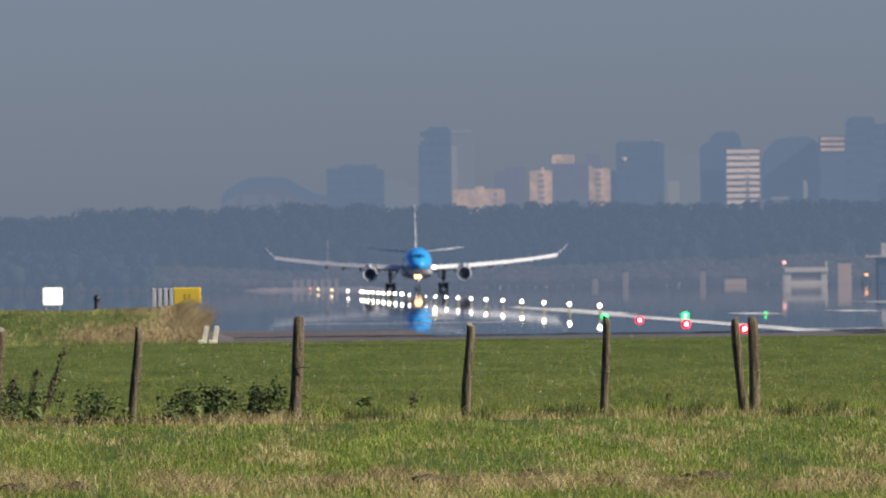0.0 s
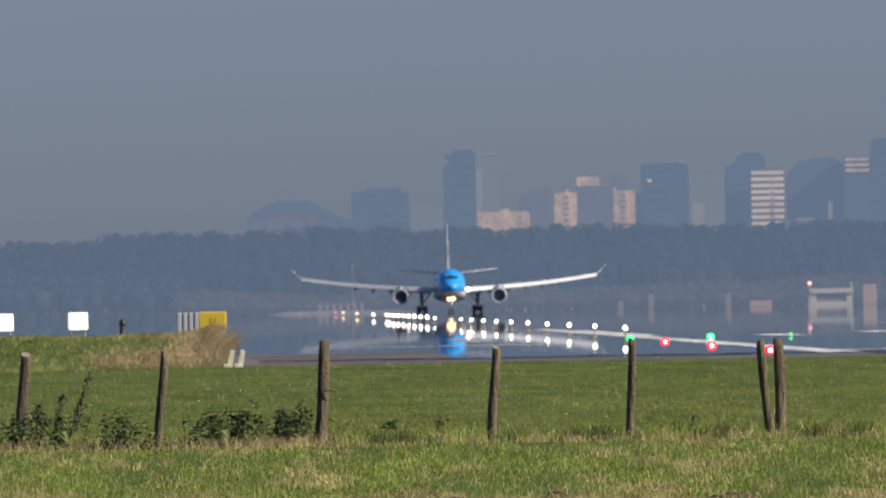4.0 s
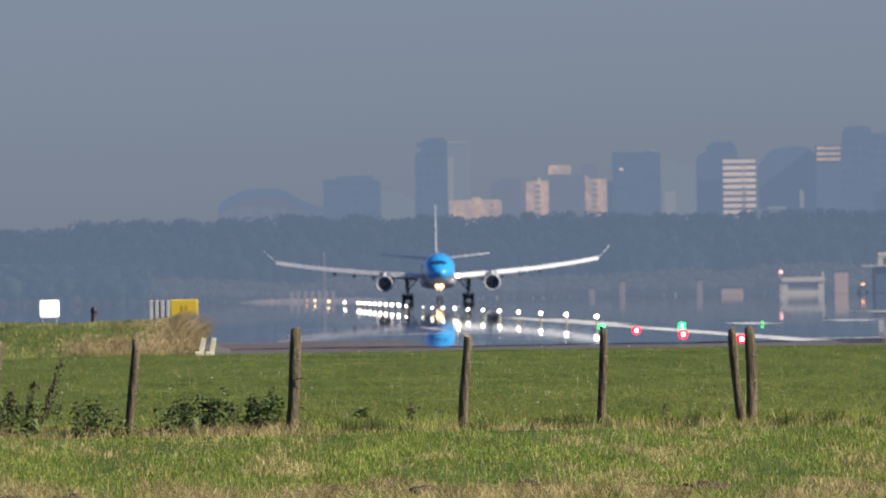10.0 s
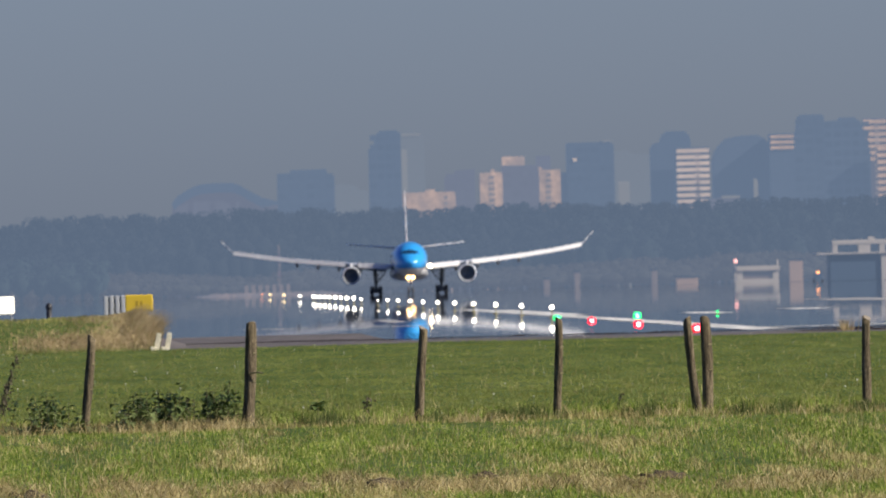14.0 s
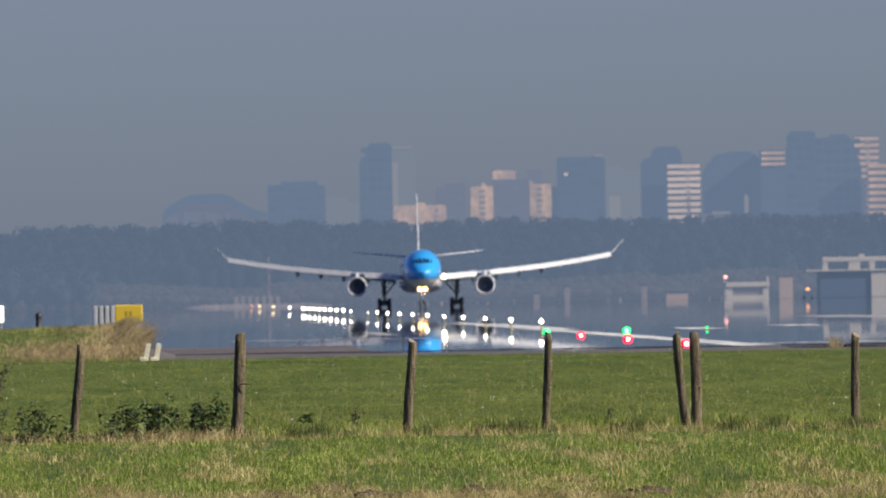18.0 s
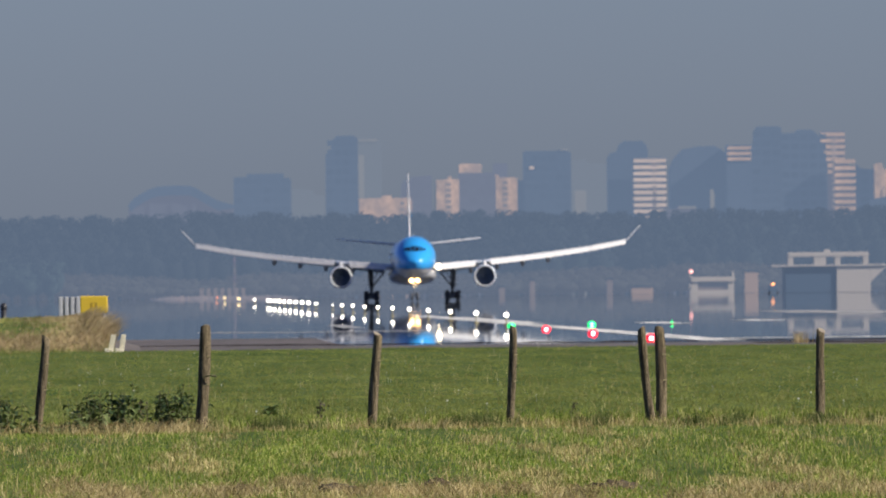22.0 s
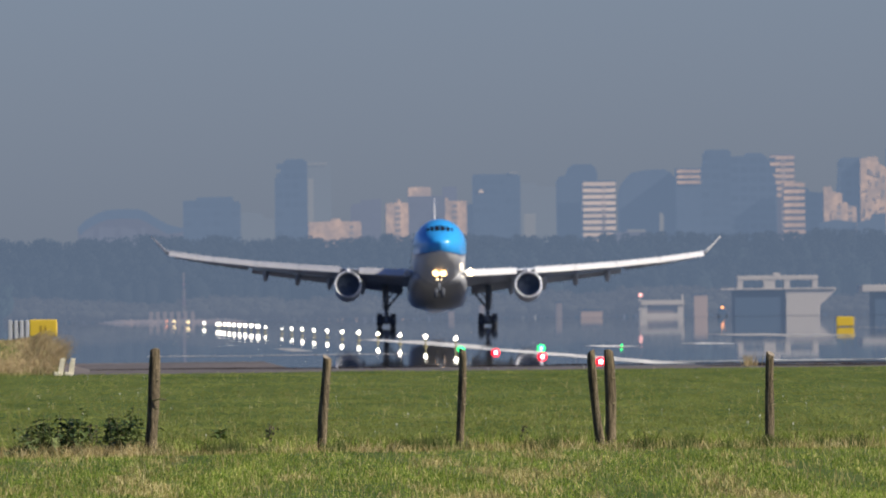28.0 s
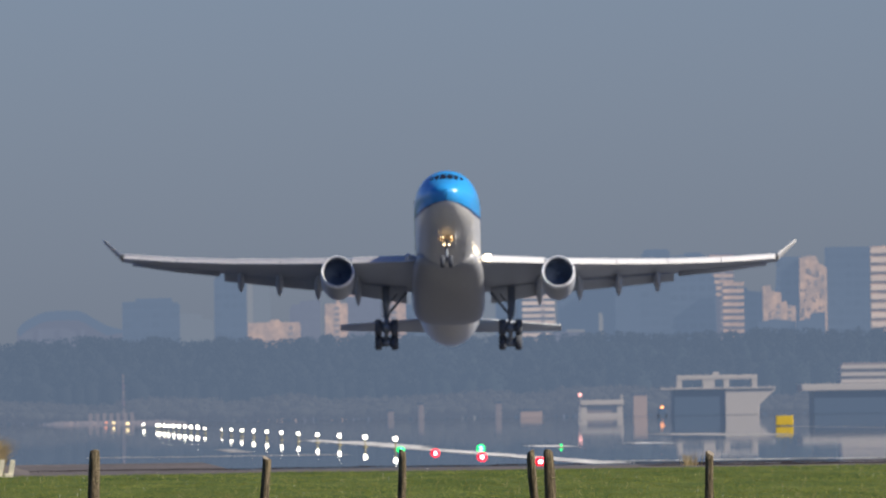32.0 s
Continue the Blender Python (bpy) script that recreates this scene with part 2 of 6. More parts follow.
# towers: bluish colours and emission carry the haze, most in the palest
M_TOWER = hazed(mat("hazy_blue_glass_facade", (0.013, 0.017, 0.023), 0.8, vary=0.10, scale=0.15, fine=1.0, second=(0.016, 0.02, 0.027), spread=0.18, spec=0.1), 0.665)
M_TOWER_PALE = hazed(mat("hazy_grey_concrete_facade", (0.015, 0.018, 0.023), 0.9, vary=0.10, scale=0.2, fine=1.0, spread=0.18, spec=0.1), 0.76, (0.148, 0.177, 0.247))
M_TOWER_FAINT = hazed(mat("faint_hazy_flank", (0.020, 0.021, 0.023), 0.9, vary=0.10, scale=0.2, fine=1.0, spread=0.10, spec=0.1), 0.795, (0.153, 0.186, 0.240))
M_TOWER_PALER = hazed(mat("pale_hazy_trim", (0.075, 0.066, 0.058), 0.9, vary=0.12, scale=0.4, spread=0.1, spec=0.1), 0.765, (0.156, 0.186, 0.235))
M_PANE = hazed(mat("dull_hazy_window", (0.013, 0.017, 0.023), 0.7, vary=0.15, scale=0.4, spread=0.25, spec=0.1), 0.65)
M_PANE_PALE = hazed(mat("dull_hazy_grey_window", (0.015, 0.018, 0.023), 0.7, vary=0.15, scale=0.4, spread=0.25, spec=0.1), 0.74, (0.148, 0.177, 0.247))
M_FACADE = hazed(mat("pale_sunlit_facade", (0.42, 0.255, 0.148), 0.9, vary=0.16, scale=0.25, fine=0.8, second=(0.25, 0.165, 0.11), spread=0.12, spec=0.1), 0.55)
# darker copy of the facade; stands for shade in its balconies
M_FACADE_DIM = hazed(mat("facade_shade_tone", (0.17, 0.125, 0.095), 0.9, vary=0.2, scale=0.5, spread=0.2, spec=0.1), 0.58)
M_BAND = hazed(mat("hazy_white_floor_band", (0.48, 0.35, 0.25), 0.9, vary=0.12, scale=0.5, spread=0.10, spec=0.1), 0.5)
# sheds and mast: their emission is haze put into the surface
M_SHED = hazed(mat("hazy_white_cladding", (0.33, 0.285, 0.24), 0.85, vary=0.04, scale=0.4, fine=2.0, spec=0.1), 0.35)
M_SHED_PINK = hazed(mat("hazy_pinkish_cladding", (0.135, 0.097, 0.077), 0.9, vary=0.12, scale=0.4, spec=0.1), 0.5)
M_SHED_CREAM = hazed(mat("hazy_cream_cladding", (0.24, 0.153, 0.10), 0.9, vary=0.15, scale=0.4, spec=0.1), 0.5)
M_MAST_RED = hazed(mat("hazy_red_mast_paint", (0.10, 0.05, 0.05), 0.8, vary=0.15, scale=1.0, spec=0.1), 0.55)
M_VERGE = hazed(mat("hazy_brown_verge", (0.105, 0.072, 0.055), 0.95, vary=0.3, scale=0.3, fine=2.0, second=(0.075, 0.058, 0.05), spec=0.05), 0.55)
M_SHED_DARK = hazed(mat("hazy_dark_blue_cladding", (0.03, 0.046, 0.07), 0.8, vary=0.1, scale=0.3, spec=0.1), 0.40)


# ---- mesh helpers ----
def finish(name, bm, material, parent=None, label="", smooth=False):
    bm.normal_update()
    me = bpy.data.meshes.new(name)
    bm.to_mesh(me)
    bm.free()
    mats = material if isinstance(material, (list, tuple)) else [material]
    for m in mats:
        me.materials.append(m)
    if smooth:
        me.polygons.foreach_set("use_smooth", [True] * len(me.polygons))
    ob = new(name, me)
    if parent:
        ob.parent = parent
    if label:
        ob["label"] = label
    return ob


def part(name, bm, material, parent, label="", smooth=False):
    return finish(name, bm, material, parent, label, smooth)


def share(name, ob, parent, m):
    """Another object on the same mesh."""
    o = new(name, ob.data)
    o.parent = parent
    o.matrix_basis = m
    return o


def thing(name, label, category, group="", at=None, kind=""):
    e = tagged(new(name), label, category, group, kind)
    if at is not None:
        e.matrix_basis = at
    return e


def box(bm, x0, x1, y0, y1, z0, z1, bevel=0.0):
    vs = [bm.verts.new(p) for p in ((x0, y0, z0), (x1, y0, z0), (x1, y1, z0), (x0, y1, z0),
                                    (x0, y0, z1), (x1, y0, z1), (x1, y1, z1), (x0, y1, z1))]
    fs = [bm.faces.new([vs[i] for i in q]) for q in ((3, 2, 1, 0), (4, 5, 6, 7), (0, 1, 5, 4), (1, 2, 6, 5), (2, 3, 7, 6), (3, 0, 4, 7))]
    if bevel:
        bmesh.ops.bevel(bm, geom=list({e for f in fs for e in f.edges}), offset=bevel, segments=2, affect='EDGES', profile=0.5)
    return bm


def loft(bm, rings, closed=True, caps=True):
    vr = [[bm.verts.new(p) for p in r] for r in rings]
    k = len(rings[0])
    for a, b in zip(vr, vr[1:]):
        for i in range(k if closed else k - 1):
            j = (i + 1) % k
            bm.faces.new((a[i], a[j], b[j], b[i]))
    if caps and closed:
        bm.faces.new(list(reversed(vr[0])))
        bm.faces.new(vr[-1])
    return bm


def tube(bm, p0, p1, r0, r1=None, k=12):
    p0, p1 = Vector(p0), Vector(p1)
    r1 = r0 if r1 is None else r1
    q = (p1 - p0).to_track_quat("Z", "Y")
    ring = lambda c, r: [c + q @ Vector((r * math.cos(2 * math.pi * i / k), r * math.sin(2 * math.pi * i / k), 0)) for i in range(k)]
    return loft(bm, [ring(p0, r0), ring(p1, r1)])


def spin(bm, profile, axis_y=True, k=28, centre=(0, 0, 0), caps=False):
    """Turns (along, radius) pairs round an axis along y (or along x)."""
    cx, cy, cz = centre
    rings = []
    for s, r in profile:
        ring = []
        for i in range(k):
            a = 2 * math.pi * i / k
            if axis_y:
                ring.append((cx + r * math.cos(a), cy + s, cz + r * math.sin(a)))
            else:
                ring.append((cx + s, cy + r * math.cos(a), cz + r * math.sin(a)))
        rings.append(ring)
    return loft(bm, rings, caps=caps)


# ---- ground ----
def smooth01(v):
    v = max(0.0, min(1.0, v))
    return v * v * (3 - 2 * v)


RUN_Z, RUN_Y0 = 0.25, 417.0     # level of the paved ground, and where the field ends


def ground_z(x, y):
    z = RUN_Z * smooth01((y - 230.0) / 190.0)
    if y < RUN_Y0:
        z += 0.035 * (noise.noise((x * 0.25, y * 0.08, 0.0))) * smooth01((y - 40) / 40)
    bank = smooth01((-0.35 - x) / 1.1) * smooth01((y - 415.0) / 22.0) * smooth01((462.0 - y) / 8.0)
    return z + bank * (0.72 + 0.06 * noise.noise((x * 0.6, y * 0.1, 4.0)))


def make_ground():
    xs = [-5200, -2400, -900, -300, -120, -60, -35] + [-24 + 0.75 * i for i in range(78)] + [40, 60, 110, 220, 420, 900, 2400, 5200]
    ys = [-3000, -600, -120, -20, 30, 70, 95] + [105 + 3 * i for i in range(103)] + [414 + 1.5 * i for i in range(36)] + [470]
    verts = [(x, y, ground_z(x, y)) for y in ys for x in xs]
    w = len(xs)
    faces = [(j * w + i, j * w + i + 1, (j + 1) * w + i + 1, (j + 1) * w + i) for j in range(len(ys) - 1) for i in range(w - 1)]
    rows = [520, 600, 700, 850, 1000, 1300, 1700, 2200, 2800, 3400, 4000, 4600, 5300]
    base = len(verts)
    cols = [-5200, -2400, -900, -300, -120, -60, 0, 14, 36.5, 59, 120, 250, 420, 900, 2400, 5200]
    verts += [(x, y, RUN_Z) for y in rows for x in cols]
    c = len(cols)
    back = [(base + j * c + i, base + j * c + i + 1, base + (j + 1) * c + i + 1, base + (j + 1) * c + i) for j in range(len(rows) - 1) for i in range(c - 1)]
    for x0, x1 in ((-5200, 5.25), (5.25, 5200)):
        k = len(verts)
        verts += [(x0, 470, RUN_Z), (x1, 470, RUN_Z), (x1, 520, RUN_Z), (x0, 520, RUN_Z)]
        back.append((k, k + 1, k + 2, k + 3))
    me = bpy.data.meshes.new("ground")
    me.from_pydata(verts, [], faces + back)
    for m in (M_SOIL_GRASS, M_ASPHALT, M_MIRAGE):
        me.materials.append(m)
    idx = []
    for j in range(len(ys) - 1):
        for i in range(w - 1):
            paved = ys[j] >= RUN_Y0 and xs[i] > -1.0
            idx.append((2 if ys[j] >= 444 and xs[i] >= 4.9 else 1) if paved else 0)
    me.polygons.foreach_set("material_index", idx + [2 if -60 <= cols[i] < 250 else 0 for _ in range(len(rows) - 1) for i in range(c - 1)] + [1, 2])
    me.update()
    return tagged(new("ground", me), "grassy field running out to a shimmering paved airfield", "ground", kind="structure")


make_ground()

EDGE_X = 14.16                  # its near row of edge lamps
LAMP_Y0 = 666.0                 # threshold


def make_markings():
    run = thing("runway", "asphalt runway with worn white painted markings", "runway", kind="structure")
    bm = bmesh.new()
    box(bm, 14.8, 15.9, 452.0, 940, RUN_Z + 0.004, RUN_Z + 0.009)
    # extra width drawn where the mirage swells the line
    box(bm, 15.9, 16.8, 715.0, 880, RUN_Z + 0.004, RUN_Z + 0.009)
    part("side_stripe", bm, M_LINE, run, "long worn white edge line, widened midway for the mirage")
    bm = bmesh.new()
    box(bm, 57.3, 58.1, 470.5, 1300, RUN_Z + 0.002, RUN_Z + 0.006)
    part("side_stripe", bm, M_FAINT, run)
    for x0, x1, y0, y1 in ((20.2, 21.7, 680, 706), (25.4, 26.9, 718, 742)):
        bm = bmesh.new()
        box(bm, x0, x1, y0, y1, RUN_Z + 0.002, RUN_Z + 0.007)
        part("threshold_bar", bm, M_LINE, run, "worn white threshold bar")
    bm = bmesh.new()
    box(bm, 36.0, 39.6, 890, 1010, RUN_Z + 0.002, RUN_Z + 0.007)
    box(bm, 35.2, 36.0, 925, 965, RUN_Z + 0.002, RUN_Z + 0.007)
    box(bm, 39.6, 41.0, 920, 965, RUN_Z + 0.002, RUN_Z + 0.007)
    part("aiming_mark", bm, M_FAINT, run, "broad faded aiming mark")
    # uneven tarred seams across the asphalt, then a pale strip painting mirage shimmer, and a pale patch
    rs = random.Random(15)
    for y0, wide, mm, nm, lab, x0 in ((428.0, 18.0, M_TAR, "tar_strip", "dark tarred seam across the asphalt", 15.5), (449.0, 11.0, M_TAR, "tar_strip", "dark tarred seam across the asphalt", -0.5), (592.0, 12.0, M_FAINT, "shimmer_strip", "pale strip standing for mirage shimmer over the asphalt", 2.0)):
        bm = bmesh.new()
        lo, hi = [], []
        count = 145 if mm is M_TAR else 19
        for i in range(count):
            x = x0 + 0.5 * i
            m = 1.6 * math.sin(x * 0.9) + rs.uniform(-2.0, 2.0)
            lo.append(bm.verts.new((x, y0 + m, RUN_Z + 0.003)))
            hi.append(bm.verts.new((x, y0 + m + wide * rs.uniform(0.45, 1.1), RUN_Z + 0.003)))
        for i in range(count - 1):
            bm.faces.new((lo[i], lo[i + 1], hi[i + 1], hi[i]))
        part(nm, bm, mm, run, lab)
    bm = bmesh.new()
    box(bm, 7.7, 8.5, 655, 715, RUN_Z + 0.001, RUN_Z + 0.006)
    part("pale_patch", bm, M_FAINT, run, "pale patch beside the runway")
    bm = bmesh.new()
    x = 15.9
    while x < 57.0:
        ln = rs.uniform(0.5, 2.4)
        y0 = 471.5 + rs.uniform(-1.0, 1.0)
        box(bm, x, x + ln, y0, y0 + rs.uniform(3.0, 6.5), RUN_Z + 0.008, RUN_Z + 0.012)
        x += ln + rs.choice((0.02, 0.1, 0.5))
    part("end_line", bm, M_LINE, run, "thin worn white line across the runway end")


make_markings()


# ---- runway lamps ----
def edge_lamp(name, glow, label, group, r=0.088, stem=0.34, wide=1.0, core=None):
    e = thing(name, label, "runway light", group)
    bm = bmesh.new()
    spin(bm, [(0, 0.001), (0, 0.11), (0.03, 0.11), (0.035, 0.03), (0.035, 0.001)], k=10)
    bmesh.ops.rotate(bm, verts=bm.verts, cent=(0, 0, 0), matrix=Matrix.Rotation(radians(90), 3, 'X'))
    part("base_plate", bm, M_FITTING, e)
    bm = bmesh.new()
    tube(bm, (0, 0, 0.02), (0, 0, stem), 0.025, 0.03, 8)
    part("stem", bm, M_FITTING, e, "short yellow-brown stem")
    bm = bmesh.new()
    bmesh.ops.create_uvsphere(bm, u_segments=14, v_segments=9, radius=r)
    for v in bm.verts:
        v.co.x, v.co.y = v.co.x * wide, v.co.y * wide
    bmesh.ops.translate(bm, verts=bm.verts, vec=(0, 0, stem + r * 0.85))
    part("lens", bm, glow, e, "glowing lens", True)
    # core before the widened lens: the lamp's bright centre and halo as shapes
    if core:
        bm = bmesh.new()
        bmesh.ops.create_uvsphere(bm, u_segments=12, v_segments=8, radius=r * 0.40)
        for v in bm.verts:
            v.co.x *= 1.5
        bmesh.ops.translate(bm, verts=bm.verts, vec=(0, -r * (wide - 0.2), stem + r * 0.85))
        part("bulb", bm, core, e, "bright core on the front of the coloured glass", True)
    return e


def make_lamps():
    white = edge_lamp("runway_lamp", M_LAMP_W, "white runway edge lamp glowing on a short stem", "runway edge lamps")
    white.matrix_basis = pose(EDGE_X, LAMP_Y0, RUN_Z)
    for k in (1, 2, 3, 4, 5, 6, 7, 8, 9, 12):
        copy_thing(white, pose(EDGE_X, LAMP_Y0 + 60.0 * k, RUN_Z))
    weak = edge_lamp("runway_lamp", M_LAMP_W, "weak white runway edge lamp on a short stem", "runway edge lamps", r=0.05)
    weak.matrix_basis = pose(EDGE_X, LAMP_Y0 + 600.0, RUN_Z)
    strong = edge_lamp("runway_lamp", M_LAMP_W, "strong white runway edge lamp along the farther runway", "runway edge lamps", r=0.14)
    strong.matrix_basis = pose(EDGE_X, LAMP_Y0 + 60.0 * 13, RUN_Z)
    for k in (14, 15, 16, 17, 18, 19, 20, 20.6, 24.3):
        copy_thing(strong, pose(EDGE_X, LAMP_Y0 + 60.0 * k, RUN_Z))
    amber = edge_lamp("runway_lamp", M_LAMP_A, "amber runway edge lamp near the far runway end", "far runway lamps", r=0.17, wide=1.5)
    amber.matrix_basis = pose(EDGE_X, 2470.0, RUN_Z)
    copy_thing(amber, pose(EDGE_X, 2870.0, RUN_Z))
    end_red = edge_lamp("runway_lamp", M_LAMP_END, "dull red lamp at the far runway end", "far runway lamps", r=0.16, wide=1.3)
    end_red.matrix_basis = pose(EDGE_X, 3160.0, RUN_Z)
    red = edge_lamp("runway_lamp", M_LAMP_R, "red runway edge lamp set low in the stopway", "stopway lamps", r=0.112, stem=0.02, wide=1.4, core=M_CORE_R)
    for k, y in enumerate((601.0, 539.0, 477.5)):
        m = pose(EDGE_X, y, RUN_Z - 0.09)
        if k == 0:
            red.matrix_basis = m
        else:
            copy_thing(red, m)
    green = edge_lamp("threshold_lamp", M_LAMP_G, "green threshold lamp set low in the asphalt", "threshold lamps", r=0.110, stem=0.02, wide=1.5, core=M_CORE_G)
    green.matrix_basis = pose(14.3, 664.0, RUN_Z - 0.11)
    copy_thing(green, pose(17.4, 664.0, RUN_Z - 0.07))
    small = edge_lamp("threshold_lamp", M_LAMP_G, "small dim green threshold lamp", "threshold lamps", r=0.05, stem=0.06)
    small.matrix_basis = pose(20.5, 664.0, RUN_Z - 0.02)


make_lamps()


# ---- airliner: nose to -y, main wheels on the ground at y = 0 ----
NOSE = -28.9
HULL = [  # metres behind the nose, half width, height of the widest line, of the crown and of the keel
    (0.0, 0.06, 4.9, 4.95, 4.84), (0.12, 0.52, 4.9, 5.22, 4.46), (0.35, 0.90, 4.92, 5.5, 4.12), (0.8, 1.30, 4.96, 5.85, 3.76), (1.6, 1.68, 5.06, 6.32, 3.45),
    (2.4, 2.0, 5.15, 6.9, 3.2), (3.3, 2.27, 5.28, 7.45, 3.02), (4.5, 2.5, 5.42, 7.92, 2.88), (6.2, 2.7, 5.52, 8.24, 2.80), (8.5, 2.81, 5.6, 8.4, 2.78),
    (11.0, 2.82, 5.6, 8.42, 2.78), (20.0, 2.82, 5.6, 8.42, 2.78), (30.0, 2.82, 5.6, 8.42, 2.78), (38.0, 2.80, 5.62, 8.42, 2.82), (43.0, 2.62, 5.85, 8.42, 3.25),
    (48.0, 2.1, 6.4, 8.4, 4.4), (53.0, 1.35, 7.05, 8.3, 5.75), (57.0, 0.65, 7.6, 8.15, 7.0), (58.8, 0.25, 7.8, 8.0, 7.55)]
SPLIT = ((0.0, 4.06), (2.0, 4.10), (5.0, 4.32), (7.5, 4.75), (11.0, 5.5), (60.0, 5.55))   # where the blue gives way to white, along the hull


def split_z(s):
    return float(np.interp(s, [r[0] for r in SPLIT], [r[1] for r in SPLIT]))


def hull_at(s):
    for i in range(len(HULL) - 1):
        a, b = HULL[i], HULL[i + 1]
        if s <= b[0] or i == len(HULL) - 2:
            before, after = HULL[max(0, i - 1)], HULL[min(len(HULL) - 1, i + 2)]
            d = b[0] - a[0]
            k = min(1.0, (s - a[0]) / d)
            out = []
            for c in range(1, 5):
                m0 = (b[c] - before[c]) / (b[0] - before[0]) * d
                m1 = (after[c] - a[c]) / (after[0] - a[0]) * d
                out.append((2 * k ** 3 - 3 * k ** 2 + 1) * a[c] + (k ** 3 - 2 * k ** 2 + k) * m0 + (3 * k ** 2 - 2 * k ** 3) * b[c] + (k ** 3 - k ** 2) * m1)
            return out


def hull_point(s, ang, grow=0.0):
    w, zm, top, keel = hull_at(s)
    h = (top - zm) if math.sin(ang) > 0 else (zm - keel)
    return Vector(((w + grow) * math.cos(ang), NOSE + s, zm + (h + grow) * math.sin(ang)))


def split_angle(s, zm, keel):
    return math.asin(max(-0.9995, min(0.0, (split_z(s) - zm) / (zm - keel))))


def hull_stations():
    out = []
    for (a, *_), (b, *_) in zip(HULL, HULL[1:]):
        n = max(1, int((b - a) / (0.12 if b < 7 else 1.0)))
        out += [a + (b - a) * i / n for i in range(n)]
    return out + [HULL[-1][0]]


def arc_rings(lo, hi, n, grow=0.0):
    rings = []
    for s in hull_stations():
        w, zm, top, keel = hull_at(s)
        p = split_angle(s, zm, keel)
        a, b = lo(p), hi(p)
        rings.append([hull_point(s, a + (b - a) * i / n, grow) for i in range(n + 1)])
    return rings


def foil(x, le, chord, z, thick, twist=0.0, n=9):
    """A closed wing section in the y-z plane."""
    up, low = [], []
    for i in range(n + 1):
        c = 0.5 - 0.5 * math.cos(math.pi * i / n)
        t = thick * chord * 2.6 * (0.2969 * math.sqrt(c) - 0.126 * c - 0.3516 * c * c + 0.2843 * c ** 3 - 0.1015 * c ** 4) * 2
        up.append((c * chord, 0.58 * t))
        low.append((c * chord, -0.42 * t))
    pts = up + low[-2:0:-1]
    ct, st = math.cos(twist), math.sin(twist)
    return [(x, le + a * ct, z + b - a * st) for a, b in pts]


def wing_line(x):
    """Leading edge, chord and height of the wing at x metres from the axis."""
    rows = ((1.5, -10.2, 11.6, 4.36), (3.0, -9.2, 10.6, 4.50), (9.4, -5.0, 7.3, 4.97), (14.0, -2.15, 6.0, 5.36), (19.0, 1.0, 4.7, 5.86), (24.0, 4.15, 3.6, 6.50), (28.7, 7.1, 2.5, 7.28))
    for (a, *va), (b, *vb) in zip(rows, rows[1:]):
        if x <= b:
            k = (x - a) / (b - a)
            return [p + (q - p) * k for p, q in zip(va, vb)]
    return list(rows[-1][1:])


def mirror(pts, s):
    return [(s * p[0], p[1], p[2]) for p in pts]


def make_wheel(name, parent, at, r, w):
    bm = bmesh.new()
    h = w / 2
    spin(bm, [(-h * 0.6, r * 0.45), (-h, r * 0.62), (-h, r * 0.86), (-h * 0.6, r * 0.98), (0, r), (h * 0.6, r * 0.98), (h, r * 0.86), (h, r * 0.62), (h * 0.6, r * 0.45)],
         axis_y=False, k=24, centre=at)
    spin(bm, [(-h * 0.55, 0.001), (-h * 0.6, r * 0.46), (h * 0.6, r * 0.46), (h * 0.55, 0.001)], axis_y=False, k=16, centre=at)
    return part(name, bm, M_TYRE, parent, "black tyre on a grey hub", True)


WINGS, BOGIES, OLEOS = [], [], []


